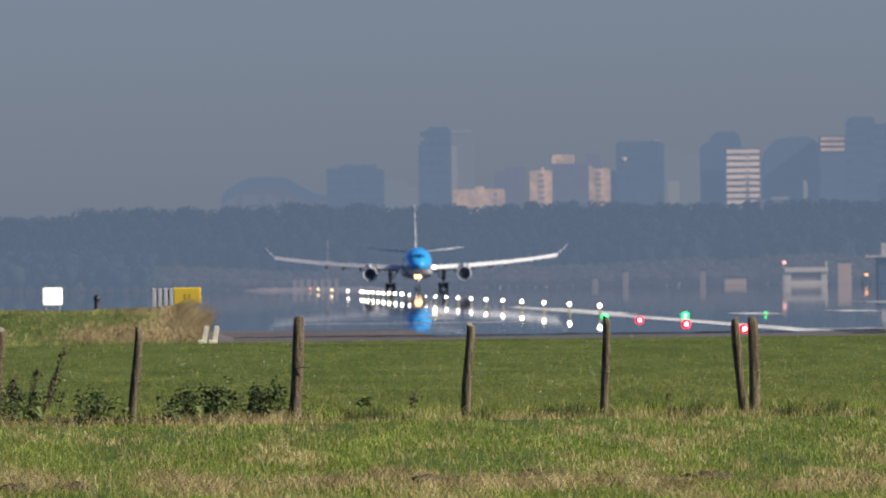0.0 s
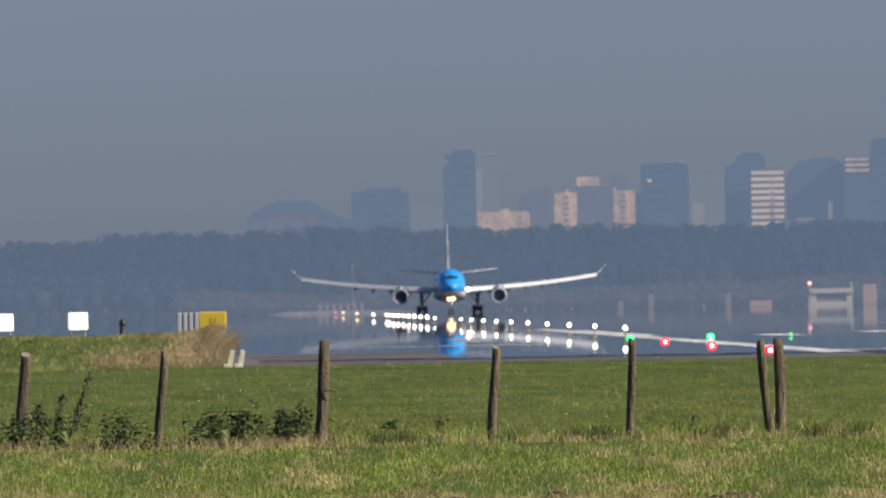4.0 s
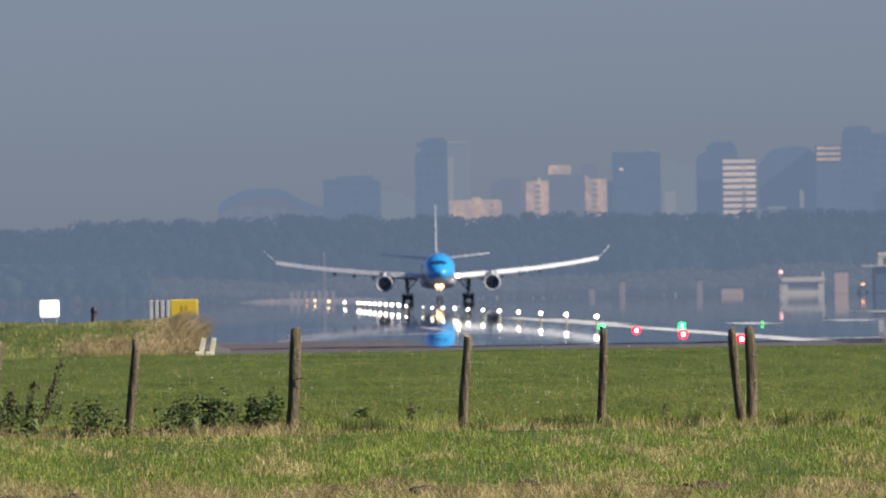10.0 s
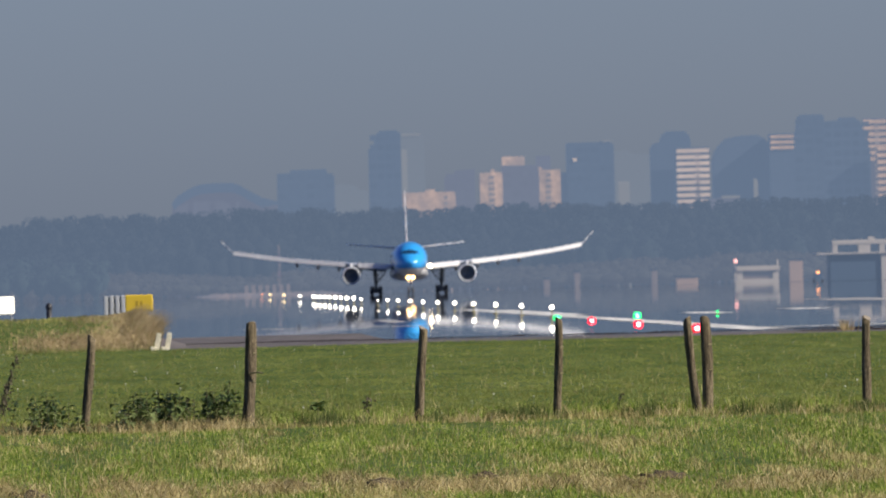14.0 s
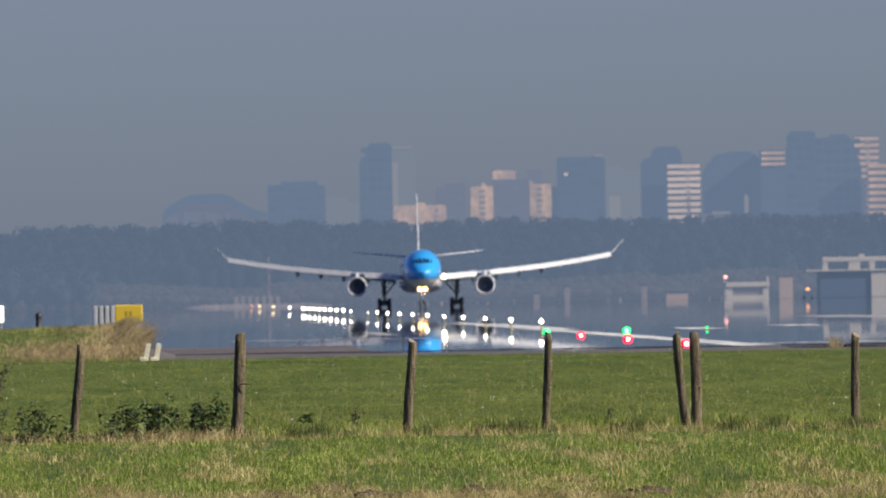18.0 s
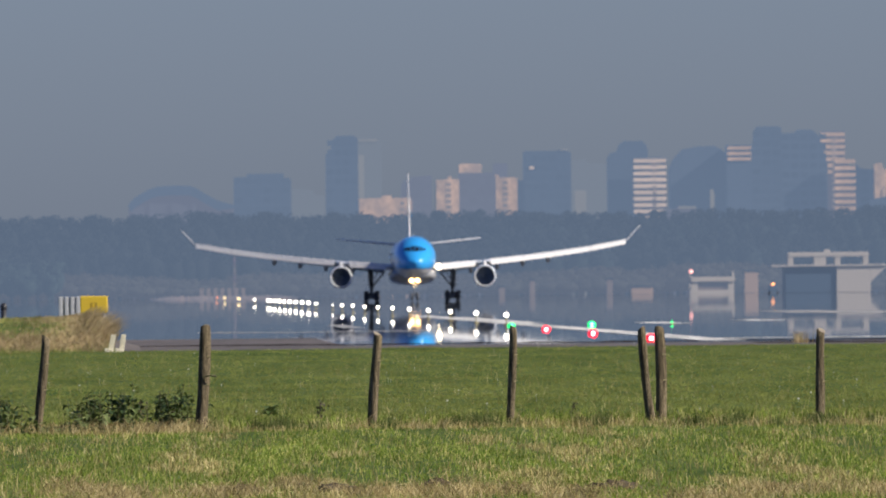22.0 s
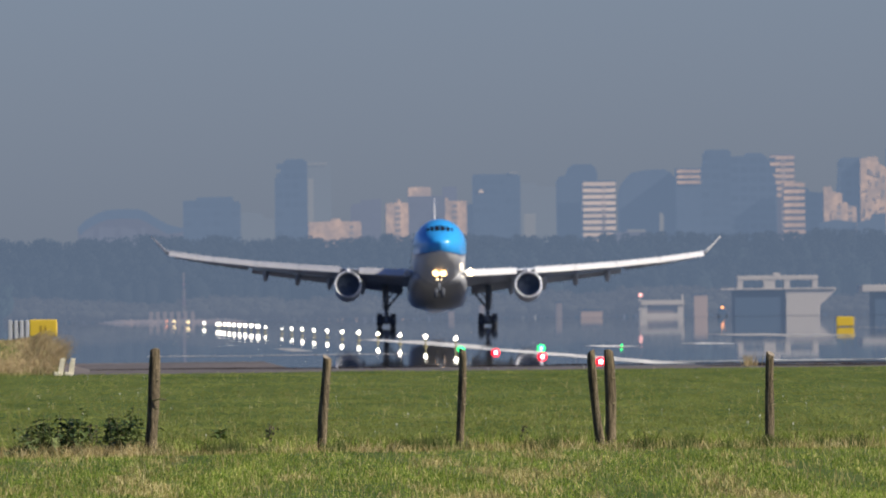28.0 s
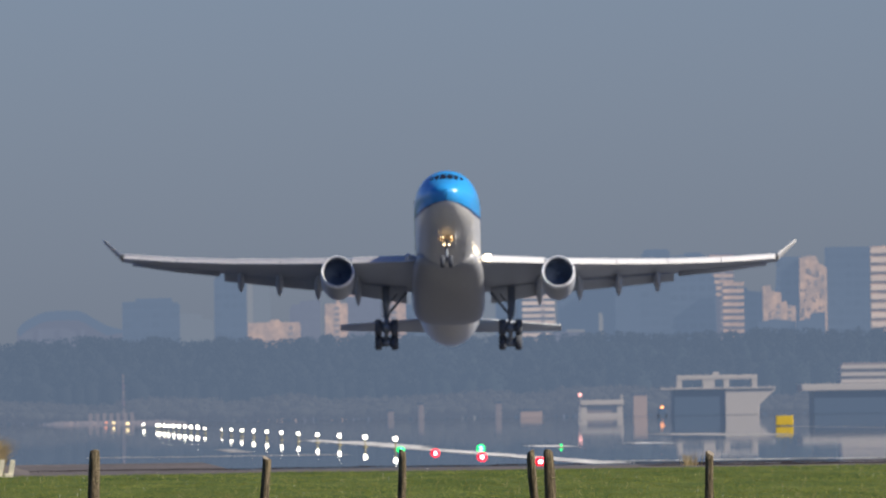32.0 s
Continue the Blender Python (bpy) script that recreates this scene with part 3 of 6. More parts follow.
def make_airliner():
    jet = thing("airliner", "wide-body jet airliner with blue upper hull, white belly and grey wings", "airplane")
    n_up, n_low = 30, 16
    bm = bmesh.new()
    loft(bm, arc_rings(lambda p: p, lambda p: math.pi - p, n_up), closed=False)
    part("upper_fuselage", bm, M_BLUE, jet, "glossy sky-blue upper hull", True)
    bm = bmesh.new()
    loft(bm, arc_rings(lambda p: math.pi - p, lambda p: 2 * math.pi + p, n_low), closed=False)
    part("lower_fuselage", bm, M_AIRWHITE, jet, "white lower hull", True)
    for side in (0, 1):
        bm = bmesh.new()
        if side == 0:
            rings = arc_rings(lambda p: p - 0.05, lambda p: p + 0.012, 2, 0.012)
        else:
            rings = arc_rings(lambda p: math.pi - p - 0.012, lambda p: math.pi - p + 0.05, 2, 0.012)
        loft(bm, rings, closed=False)
        part("cheatline", bm, M_NAVY, jet, "narrow navy line below the blue", True)
    # belly fairing between the wings
    bm = bmesh.new()
    prof = [(-13.0, 2.2, 3.5, 0.55), (-12.2, 2.55, 3.5, 0.80), (-11.0, 2.82, 3.5, 1.02), (-9.0, 3.02, 3.5, 1.22), (-6, 3.12, 3.5, 1.38), (-2, 3.15, 3.5, 1.42), (2, 3.12, 3.5, 1.40), (4.2, 3.0, 3.5, 1.25), (5.6, 2.75, 3.5, 0.9), (6.4, 2.3, 3.5, 0.55)]
    rings = []
    for y, hw, zc, deep in prof:
        ring = []
        for i in range(40):
            a = 2 * math.pi * i / 40
            ca, sa = math.cos(a), math.sin(a)
            ring.append((hw * math.copysign(abs(ca) ** 0.75, ca), y, zc + (deep if sa < 0 else 0.8) * math.copysign(abs(sa) ** 0.75, sa)))
        rings.append(ring)
    loft(bm, rings)
    part("belly_fairing", bm, M_FAIRING, jet, "belly fairing with shade in its greyed white", True)
    # cockpit windows: six panes, and cabin doors
    for a0, a1, s0, s1, drop in ((74, 88.8, 1.72, 2.66, 0), (91.2, 106, 1.72, 2.66, 0), (60, 71.5, 1.86, 2.72, 0), (108.5, 120, 1.86, 2.72, 0), (48, 57, 2.25, 2.86, 0), (123, 132, 2.25, 2.86, 0)):
        bm = bmesh.new()
        quad = []
        for i in range(5):
            for j in range(3):
                quad.append(bm.verts.new(hull_point(s0 + (s1 - s0) * j / 2, radians(a0 + (a1 - a0) * i / 4), 0.02)))
        for i in range(4):
            for j in range(2):
                bm.faces.new((quad[i * 3 + j], quad[i * 3 + j + 1], quad[(i + 1) * 3 + j + 1], quad[(i + 1) * 3 + j]))
        part("cockpit_window", bm, M_GLASSDARK, jet, "dark cockpit pane", True)
    # rows of cabin windows
    pane = None
    for sgn in (1, -1):
        for i in range(60):
            s = 8.0 + i * 0.66
            if 19.5 < s < 22 or 33 < s < 34.5:
                continue
            ang = radians(12) if sgn > 0 else radians(168)
            c = hull_point(s, ang, 0.012)
            if pane is None:
                bm = bmesh.new()
                box(bm, -0.012, 0.012, -0.11, 0.11, -0.16, 0.16, 0.008)
                pane = part("cabin_window", bm, M_GLASSDARK, jet)
                pane.matrix_basis = pose(c.x, c.y, c.z, 0, -12, 0)
            else:
                share("cabin_window", pane, jet, pose(c.x, c.y, c.z, 0, -12 * sgn, 0))
    # wings
    for s in (1, -1):
        xs = [1.5, 3.0, 4.5, 6.2, 7.8, 9.4, 11.5, 13.8, 16.4, 19.0, 21.5, 24.0, 26.4, 28.7]
        bm = bmesh.new()
        rings = []
        for x in xs:
            le, ch, z = wing_line(x)
            rings.append(mirror(foil(x, le, ch, z, 0.13 - 0.0012 * x, radians(1.2 - 0.05 * x)), s))
        loft(bm, rings)
        wing = part("wing", bm, M_WINGGREY, jet, "swept grey wing", True)
        WINGS.append((wing, s))
        bm = bmesh.new()
        rings = []
        for k in (0, 0.15, 0.35, 0.6, 0.85, 1.0):
            rings.append(mirror(foil(28.7 + 1.85 * k ** 1.25, 7.1 + 2.6 * k, 2.5 - 1.4 * k, 7.28 + 1.95 * k ** 1.2, 0.21, 0), s))
        loft(bm, rings)
        part("winglet", bm, M_SLAT, wing, "upturned white winglet", True)
        for x0, x1, dz in ((3.6, 8.9, 0.10), (9.7, 19.6, 0.09)):
            bm = bmesh.new()
            rings = []
            for x in (x0, x0 + 0.02, (x0 + x1) / 2, x1 - 0.02, x1):
                le, ch, z = wing_line(x)
                fc = 0.24 * ch + 0.3
                rings.append(mirror(foil(x, le + ch * 0.83, fc + 0.05 * ch, z - dz - 0.022 * ch, 0.10, radians(9)), s))
            loft(bm, rings)
            part("flap", bm, M_FLAP, wing, "extended take-off flap", True)
        bm = bmesh.new()
        rings = []
        for x in (20.0, 24, 27.8):
            le, ch, z = wing_line(x)
            rings.append(mirror(foil(x, le + ch * 0.80, ch * 0.22, z - 0.10, 0.08, radians(9)), s))
        loft(bm, rings)
        part("aileron", bm, M_FLAP, wing, "slightly drooped aileron", True)
        # slats along the leading edge
        for x0, x1 in ((2.9, 8.3), (10.3, 14.55), (14.6, 19.0), (19.05, 23.7), (23.75, 28.5)):
            bm = bmesh.new()
            rings = []
            for x in (x0, x0 + 0.02, (x0 + x1) / 2, x1 - 0.02, x1):
                le, ch, z = wing_line(x)
                rings.append(mirror(foil(x, le - 0.44, 0.035 * ch + 0.90, z - 0.50, 0.22, radians(-42)), s))
            loft(bm, rings)
            part("slat", bm, M_SLAT, wing, "extended pale leading-edge slat", True)
        for x in (7.8, 11.3, 14.7, 18.1):
            le, ch, z = wing_line(x)
            bm = bmesh.new()
            y0 = le + ch * 0.45
            ln = ch * 0.75 + 1.2
            spin(bm, [(0, 0.02), (ln * 0.12, 0.2), (ln * 0.35, 0.31), (ln * 0.6, 0.30), (ln * 0.85, 0.16), (ln, 0.02)], k=12, centre=(0, 0, 0))
            for v in bm.verts:
                v.co.z = v.co.z * 1.45 - 0.075 * v.co.y
            bmesh.ops.translate(bm, verts=bm.verts, vec=(s * x, y0, z - 0.46 - 0.02 * ch))
            part("flap_fairing", bm, M_FLAP, wing, "slim grey flap track fairing", True)
        bm = bmesh.new()
        bmesh.ops.create_uvsphere(bm, u_segments=12, v_segments=8, radius=0.30)
        bmesh.ops.translate(bm, verts=bm.verts, vec=(s * 3.4, -9.35, 4.46))
        part("root_light", bm, M_LAMP_ROOT if s > 0 else M_LAMP_ROOT_DIM, wing, "landing light in the wing root", True)
        # engine
        ex, ey, ez = s * 9.45, -9.6, 3.2
        bm = bmesh.new()
        spin(bm, [(0.28, 1.40), (0.9, 1.46), (1.9, 1.49), (3.2, 1.45), (4.4, 1.32), (5.2, 1.16), (5.2, 1.08), (4.2, 1.05)], k=36, centre=(ex, ey, ez))
        eng = part("engine", bm, M_COWL, jet, "round turbofan engine nacelle", True)
        bm = bmesh.new()
        spin(bm, [(0.30, 1.235), (0.12, 1.245), (0.02, 1.28), (-0.02, 1.33), (0.04, 1.38), (0.28, 1.425), (0.5, 1.445)], k=36, centre=(ex, ey, ez))
        part("inlet_lip", bm, M_LIP, eng, "bright bare-metal inlet lip", True)
        bm = bmesh.new()
        spin(bm, [(0.29, 1.25), (0.7, 1.22), (1.3, 1.22)], k=36, centre=(ex, ey, ez))
        part("intake", bm, M_INTAKE, eng, "dark intake lining", True)
        blade = None
        for i in range(26):
            turn = pose(ex, ey, ez) @ Matrix.Rotation(2 * math.pi * i / 26, 4, 'Y')
            if blade is None:
                bm = bmesh.new()
                rings = []
                for q in (0.25, 0.6, 0.95, 1.2):
                    half = 0.05 + 0.06 * q
                    rings.append([(q, 1.10, -half), (q, 1.13, -half), (q, 1.24, half), (q, 1.21, half)])
                loft(bm, rings)
                blade = part("fan_blade", bm, M_FAN, eng)
                blade.matrix_basis = turn
            else:
                share("fan_blade", blade, eng, turn)
        bm = bmesh.new()
        spin(bm, [(1.3, 1.22), (1.32, 0.001)], k=24, centre=(ex, ey, ez))
        part("fan_disc", bm, M_FAN, eng, "dark disc behind the blades")
        bm = bmesh.new()
        spin(bm, [(0.90, 0.01), (0.94, 0.08), (1.04, 0.16), (1.2, 0.24)], k=18, centre=(ex, ey, ez))
        part("spinner", bm, M_FAN, eng, "", True)
        bm = bmesh.new()
        spin(bm, [(4.6, 0.95), (5.8, 0.8), (6.7, 0.55), (7.3, 0.2), (7.6, 0.02)], k=20, centre=(ex, ey, ez))
        part("exhaust_cone", bm, M_LIP, eng, "", True)
        bm = bmesh.new()
        rings = []
        for y, zlo, zhi, hw in ((ey + 0.9, ez + 1.4, ez + 1.62, 0.12), (ey + 3.0, ez + 1.2, ez + 2.0, 0.26), (ey + 6.0, ez + 0.7, ez + 2.05, 0.26), (ey + 9.0, ez + 1.2, ez + 1.9, 0.1)):
            rings.append([(ex - hw, y, zlo), (ex + hw, y, zlo), (ex + hw, y, zhi), (ex - hw, y, zhi)])
        loft(bm, rings)
        part("pylon", bm, M_AIRWHITE, eng, "", True)
        # tailplane
        bm = bmesh.new()
        rings = []
        for k in (0, 0.5, 1):
            rings.append(mirror(foil(0.6 + 9.1 * k, 20.6 + 6.2 * k, 5.6 - 3.5 * k, 7.45 + 1.0 * k, 0.12, radians(-1.5)), s))
        loft(bm, rings)
        stab = part("tailplane", bm, M_WINGGREY, jet, "grey horizontal tailplane", True)
        bm = bmesh.new()
        rings = []
        for k in (0, 0.5, 1):
            rings.append(mirror(foil(0.6 + 9.1 * k, 20.54 + 6.2 * k, 0.75 - 0.3 * k, 7.46 + 1.0 * k, 0.32, radians(-8)), s))
        loft(bm, rings)
        part("leading_edge", bm, M_SLAT, stab, "bright bare leading edge", True)
        bm = bmesh.new()
        rings = []
        for k in (0.12, 0.95):
            rings.append(mirror(foil(0.6 + 9.1 * k, 20.6 + 6.2 * k + (5.6 - 3.5 * k) * 0.75, (5.6 - 3.5 * k) * 0.27, 7.50 + 1.0 * k, 0.09, radians(-4)), s))
        loft(bm, rings)
        part("elevator", bm, M_FLAP, stab, "", True)
        # main landing gear: a leg, and a bogie that slides out and tilts once the weight is off it
        gx = s * 5.34
        bm = bmesh.new()
        tube(bm, (gx, -0.1, 1.7), (gx + s * 0.1, -0.3, 4.4), 0.27, 0.33)
        gear = part("main_gear", bm, M_STRUT, jet, "main landing gear leg", True)
        bm = bmesh.new()
        tube(bm, (gx - s * 0.1, -0.1, 1.95), (s * 3.6, -0.4, 3.9), 0.12)
        part("side_brace", bm, M_STRUT, gear, "", True)
        bm = bmesh.new()
        tube(bm, (gx - s * 0.05, -0.1, 2.7), (gx - s * 0.9, 0.2, 3.9), 0.07)
        part("lock_link", bm, M_STRUT, gear, "", True)
        bm = bmesh.new()
        box(bm, gx + s * 0.42 - 0.03, gx + s * 0.42 + 0.03, -0.7, 0.7, 1.8, 4.2, 0.02)
        part("gear_door", bm, M_AIRWHITE, gear, "white leg door")
        bm = bmesh.new()
        tube(bm, (gx, -1.05, 0.70), (gx, 1.05, 0.70), 0.20)
        bogie = part("bogie", bm, M_STRUT, jet, "four-wheel bogie beam", True)
        BOGIES.append((bogie, gx))
        for y in (-0.99, 0.99):
            bm = bmesh.new()
            tube(bm, (gx - 0.68, y, 0.7), (gx + 0.68, y, 0.7), 0.17)
            part("axle", bm, M_STRUT, bogie, "", True)
        for y in (-0.99, 0.99):
            bm = bmesh.new()
            tube(bm, (gx - 0.42, y, 0.7), (gx + 0.42, y, 0.7), 0.40, 0.40, 18)
            part("brake_unit", bm, M_STRUT, bogie, "dark brake pack", True)
        for dx in (-0.70, 0.70):
            for y in (-0.99, 0.99):
                make_wheel("wheel", bogie, (gx + dx, y, 0.70), 0.70, 0.60)
        bm = bmesh.new()
        tube(bm, (gx, 0.0, 0.7), (gx, -0.1, 2.6), 0.22, 0.22)
        oleo = part("oleo", bm, M_STRUT, jet, "sliding piston", True)
        OLEOS.append(oleo)
    # fin and rudder
    bm = bmesh.new()
    rings = []
    for k in (0, 0.1, 0.3, 0.6, 1.0):
        le, ch, z = 16.6 + 8.7 * k, 8.2 - 5.0 * k, 7.6 + 9.6 * k
        sec = foil(0, le, ch * 0.74, 0, 0.095)
        rings.append([(b, a, z) for _, a, b in sec])
    loft(bm, rings)
    fin = part("fin", bm, M_SLAT, jet, "tall white tail fin", True)
    bm = bmesh.new()
    rings = []
    for k in (0.06, 0.5, 0.99):
        le, ch, z = 16.6 + 8.7 * k, 8.2 - 5.0 * k, 7.6 + 9.6 * k
        sec = foil(0, le + ch * 0.70, ch * 0.30, 0, 0.09)
        rings.append([(b, a, z) for _, a, b in sec])
    loft(bm, rings)
    part("rudder", bm, M_AIRWHITE, fin, "", True)
    # tail emblem as plain blue shapes
    for sgn in (1, -1):
        bm = bmesh.new()
        box(bm, sgn * 0.34 - 0.01, sgn * 0.34 + 0.01, 21.8, 24.6, 11.2, 12.3, 0.004)
        part("tail_emblem", bm, M_BLUE, fin, "plain blue emblem shape")
    # nose gear with its lamps
    bm = bmesh.new()
    tube(bm, (0, -22.2, 0.5), (0, -22.1, 1.9), 0.10)
    tube(bm, (0, -22.1, 1.7), (0, -22.0, 3.3), 0.15)
    tube(bm, (0, -22.1, 1.9), (0, -20.6, 3.1), 0.07)
    ng = part("nose_gear", bm, M_STRUT, jet, "two-wheel nose landing gear leg", True)
    for dx in (-0.36, 0.36):
        make_wheel("wheel", ng, (dx, -22.2, 0.53), 0.53, 0.38)
    # two landing lamps, each a mirror bowl with its bulb at the focus, and two small lamps below
    for dx in (-0.37, 0.37):
        bm = bmesh.new()
        deep = [(-(q / 10 * 0.36) ** 2 / 0.8, max(0.001, q / 10 * 0.36)) for q in range(11)]
        rim = deep[-1][0]
        spin(bm, deep + [(rim, 0.375), (0.04, 0.20), (0.04, 0.001)], k=28, centre=(dx, -22.3, 2.62))
        lamp = part("landing_light", bm, M_BOWL, ng, "round landing lamp with a mirror bowl", True)
        bm = bmesh.new()
        bmesh.ops.create_uvsphere(bm, u_segments=12, v_segments=8, radius=0.045)
        bmesh.ops.translate(bm, verts=bm.verts, vec=(dx, -22.5, 2.62))
        part("bulb", bm, M_LAMP_JET, lamp, "bright warm bulb", True)
    for dx in (-0.2, 0.2):
        bm = bmesh.new()
        bmesh.ops.create_uvsphere(bm, u_segments=14, v_segments=9, radius=0.07)
        bmesh.ops.translate(bm, verts=bm.verts, vec=(dx, -22.45, 1.95))
        part("taxi_light", bm, M_LAMP_TAXI, ng, "small bright lamp on the nose leg", True)
    for s in (1, -1):
        bm = bmesh.new()
        box(bm, s * 0.75 - 0.03, s * 0.75 + 0.03, -23.6, -20.9, 2.05, 2.95, 0.02)
        part("nose_gear_door", bm, M_AIRWHITE, jet, "white nose leg door")
    # antenna and beacon
    bm = bmesh.new()
    box(bm, -0.02, 0.02, -14.2, -13.6, 8.40, 8.8, 0.008)
    part("antenna", bm, M_AIRWHITE, jet)
    return jet


M_LAMP_JET = lamp_mat("nose_lamp_glow", (1.0, 0.66, 0.33), 8.0)
M_LAMP_TAXI = lamp_mat("taxi_lamp_glow", (1.0, 0.72, 0.40), 6.0)
M_BOWL = mat("mirror_bowl", (0.95, 0.80, 0.58), 0.03, metal=1.0, vary=0.02)
M_LAMP_ROOT = lamp_mat("root_lamp_glow", (1.0, 0.80, 0.50), 9.0)
M_LAMP_ROOT_DIM = lamp_mat("root_lamp_off", (0.6, 0.6, 0.6), 0.0)
airliner = make_airliner()


# ---- far distance: towers, woods, sheds ----
def tower(name, label, x0, x1, y, top, material, depth=16.0, outline=None, bands=0, band_mat=None, band_z0=20.0, band_share=(0.42, 0.98), base=RUN_Z, roofbox=0.0, cols=0, pane_mat=None, recess=None):
    """A block with a parapet or a shaped roofline, floor bands, a grid of panes, balcony panels of painted shade and a
    plant room on the roof.
    outline: (share of the width, metres below the top) from the west corner to the east one."""
    e = thing(name, label, "building", at=pose((x0 + x1) / 2, y, base))
    w, h = x1 - x0, top - base
    bm = bmesh.new()
    if outline:
        pts = [(w / 2, 0), (-w / 2, 0)][::-1] + [(-w / 2 + w * u, h - d) for u, d in reversed(outline)]
        loft(bm, [[(x, yy, z) for x, z in pts] for yy in (0, depth)])
    else:
        box(bm, -w / 2, w / 2, 0, depth, 0, h)
    part("wall", bm, material, e)
    if not outline:
        bm = bmesh.new()
        box(bm, -w / 2 + 0.05, w / 2 - 0.05, 0.05, depth - 0.05, h, h + 0.4)
        part("roof", bm, material, e)
    if bands:
        z0, z1 = band_z0 - base, h
        step = (z1 - z0) / bands
        first = None
        for i in range(bands):
            if first is None:
                bm = bmesh.new()
                box(bm, -w / 2 + 0.1, w / 2 - 0.1, -0.45, 0.02, band_share[0] * step, band_share[1] * step)
                first = part("floor_band", bm, band_mat, e, "pale sunlit floor band")
                first.matrix_basis = pose(0, 0, z0)
            else:
                share("floor_band", first, e, pose(0, 0, z0 + step * i))
    if cols:
        first = None
        rows = int((h - (20 - base)) / 2.6)
        step = w / cols
        for r in range(rows):
            for c in range(cols):
                m = pose(-w / 2 + step * (c + 0.5), 0, h - 2.0 - 2.6 * r)
                if first is None:
                    bm = bmesh.new()
                    box(bm, -step * 0.36, step * 0.36, -0.06, 0.01, -0.75, 0.75)
                    first = part("window", bm, pane_mat or M_PANE, e, "dull window pane")
                    first.matrix_basis = m
                else:
                    share("window", first, e, m)
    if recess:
        # flat panels stacked in bays, balcony shade in their colour, each (share of the width, half width)
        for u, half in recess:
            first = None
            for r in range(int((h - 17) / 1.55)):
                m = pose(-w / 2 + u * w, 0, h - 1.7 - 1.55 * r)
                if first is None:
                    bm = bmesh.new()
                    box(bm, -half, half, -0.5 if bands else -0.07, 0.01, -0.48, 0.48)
                    first = part("balcony", bm, M_FACADE_DIM, e, "flat panel with a balcony's shade in its colour")
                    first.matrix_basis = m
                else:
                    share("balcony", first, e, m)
    if roofbox:
        bm = bmesh.new()
        box(bm, -w * 0.28, w * 0.22, depth * 0.3, depth * 0.8, h + (0.4 if not outline else -0.5), h + roofbox, 0.05)
        part("plant_room", bm, material, e)
    return e


EYE_Z = 1.65


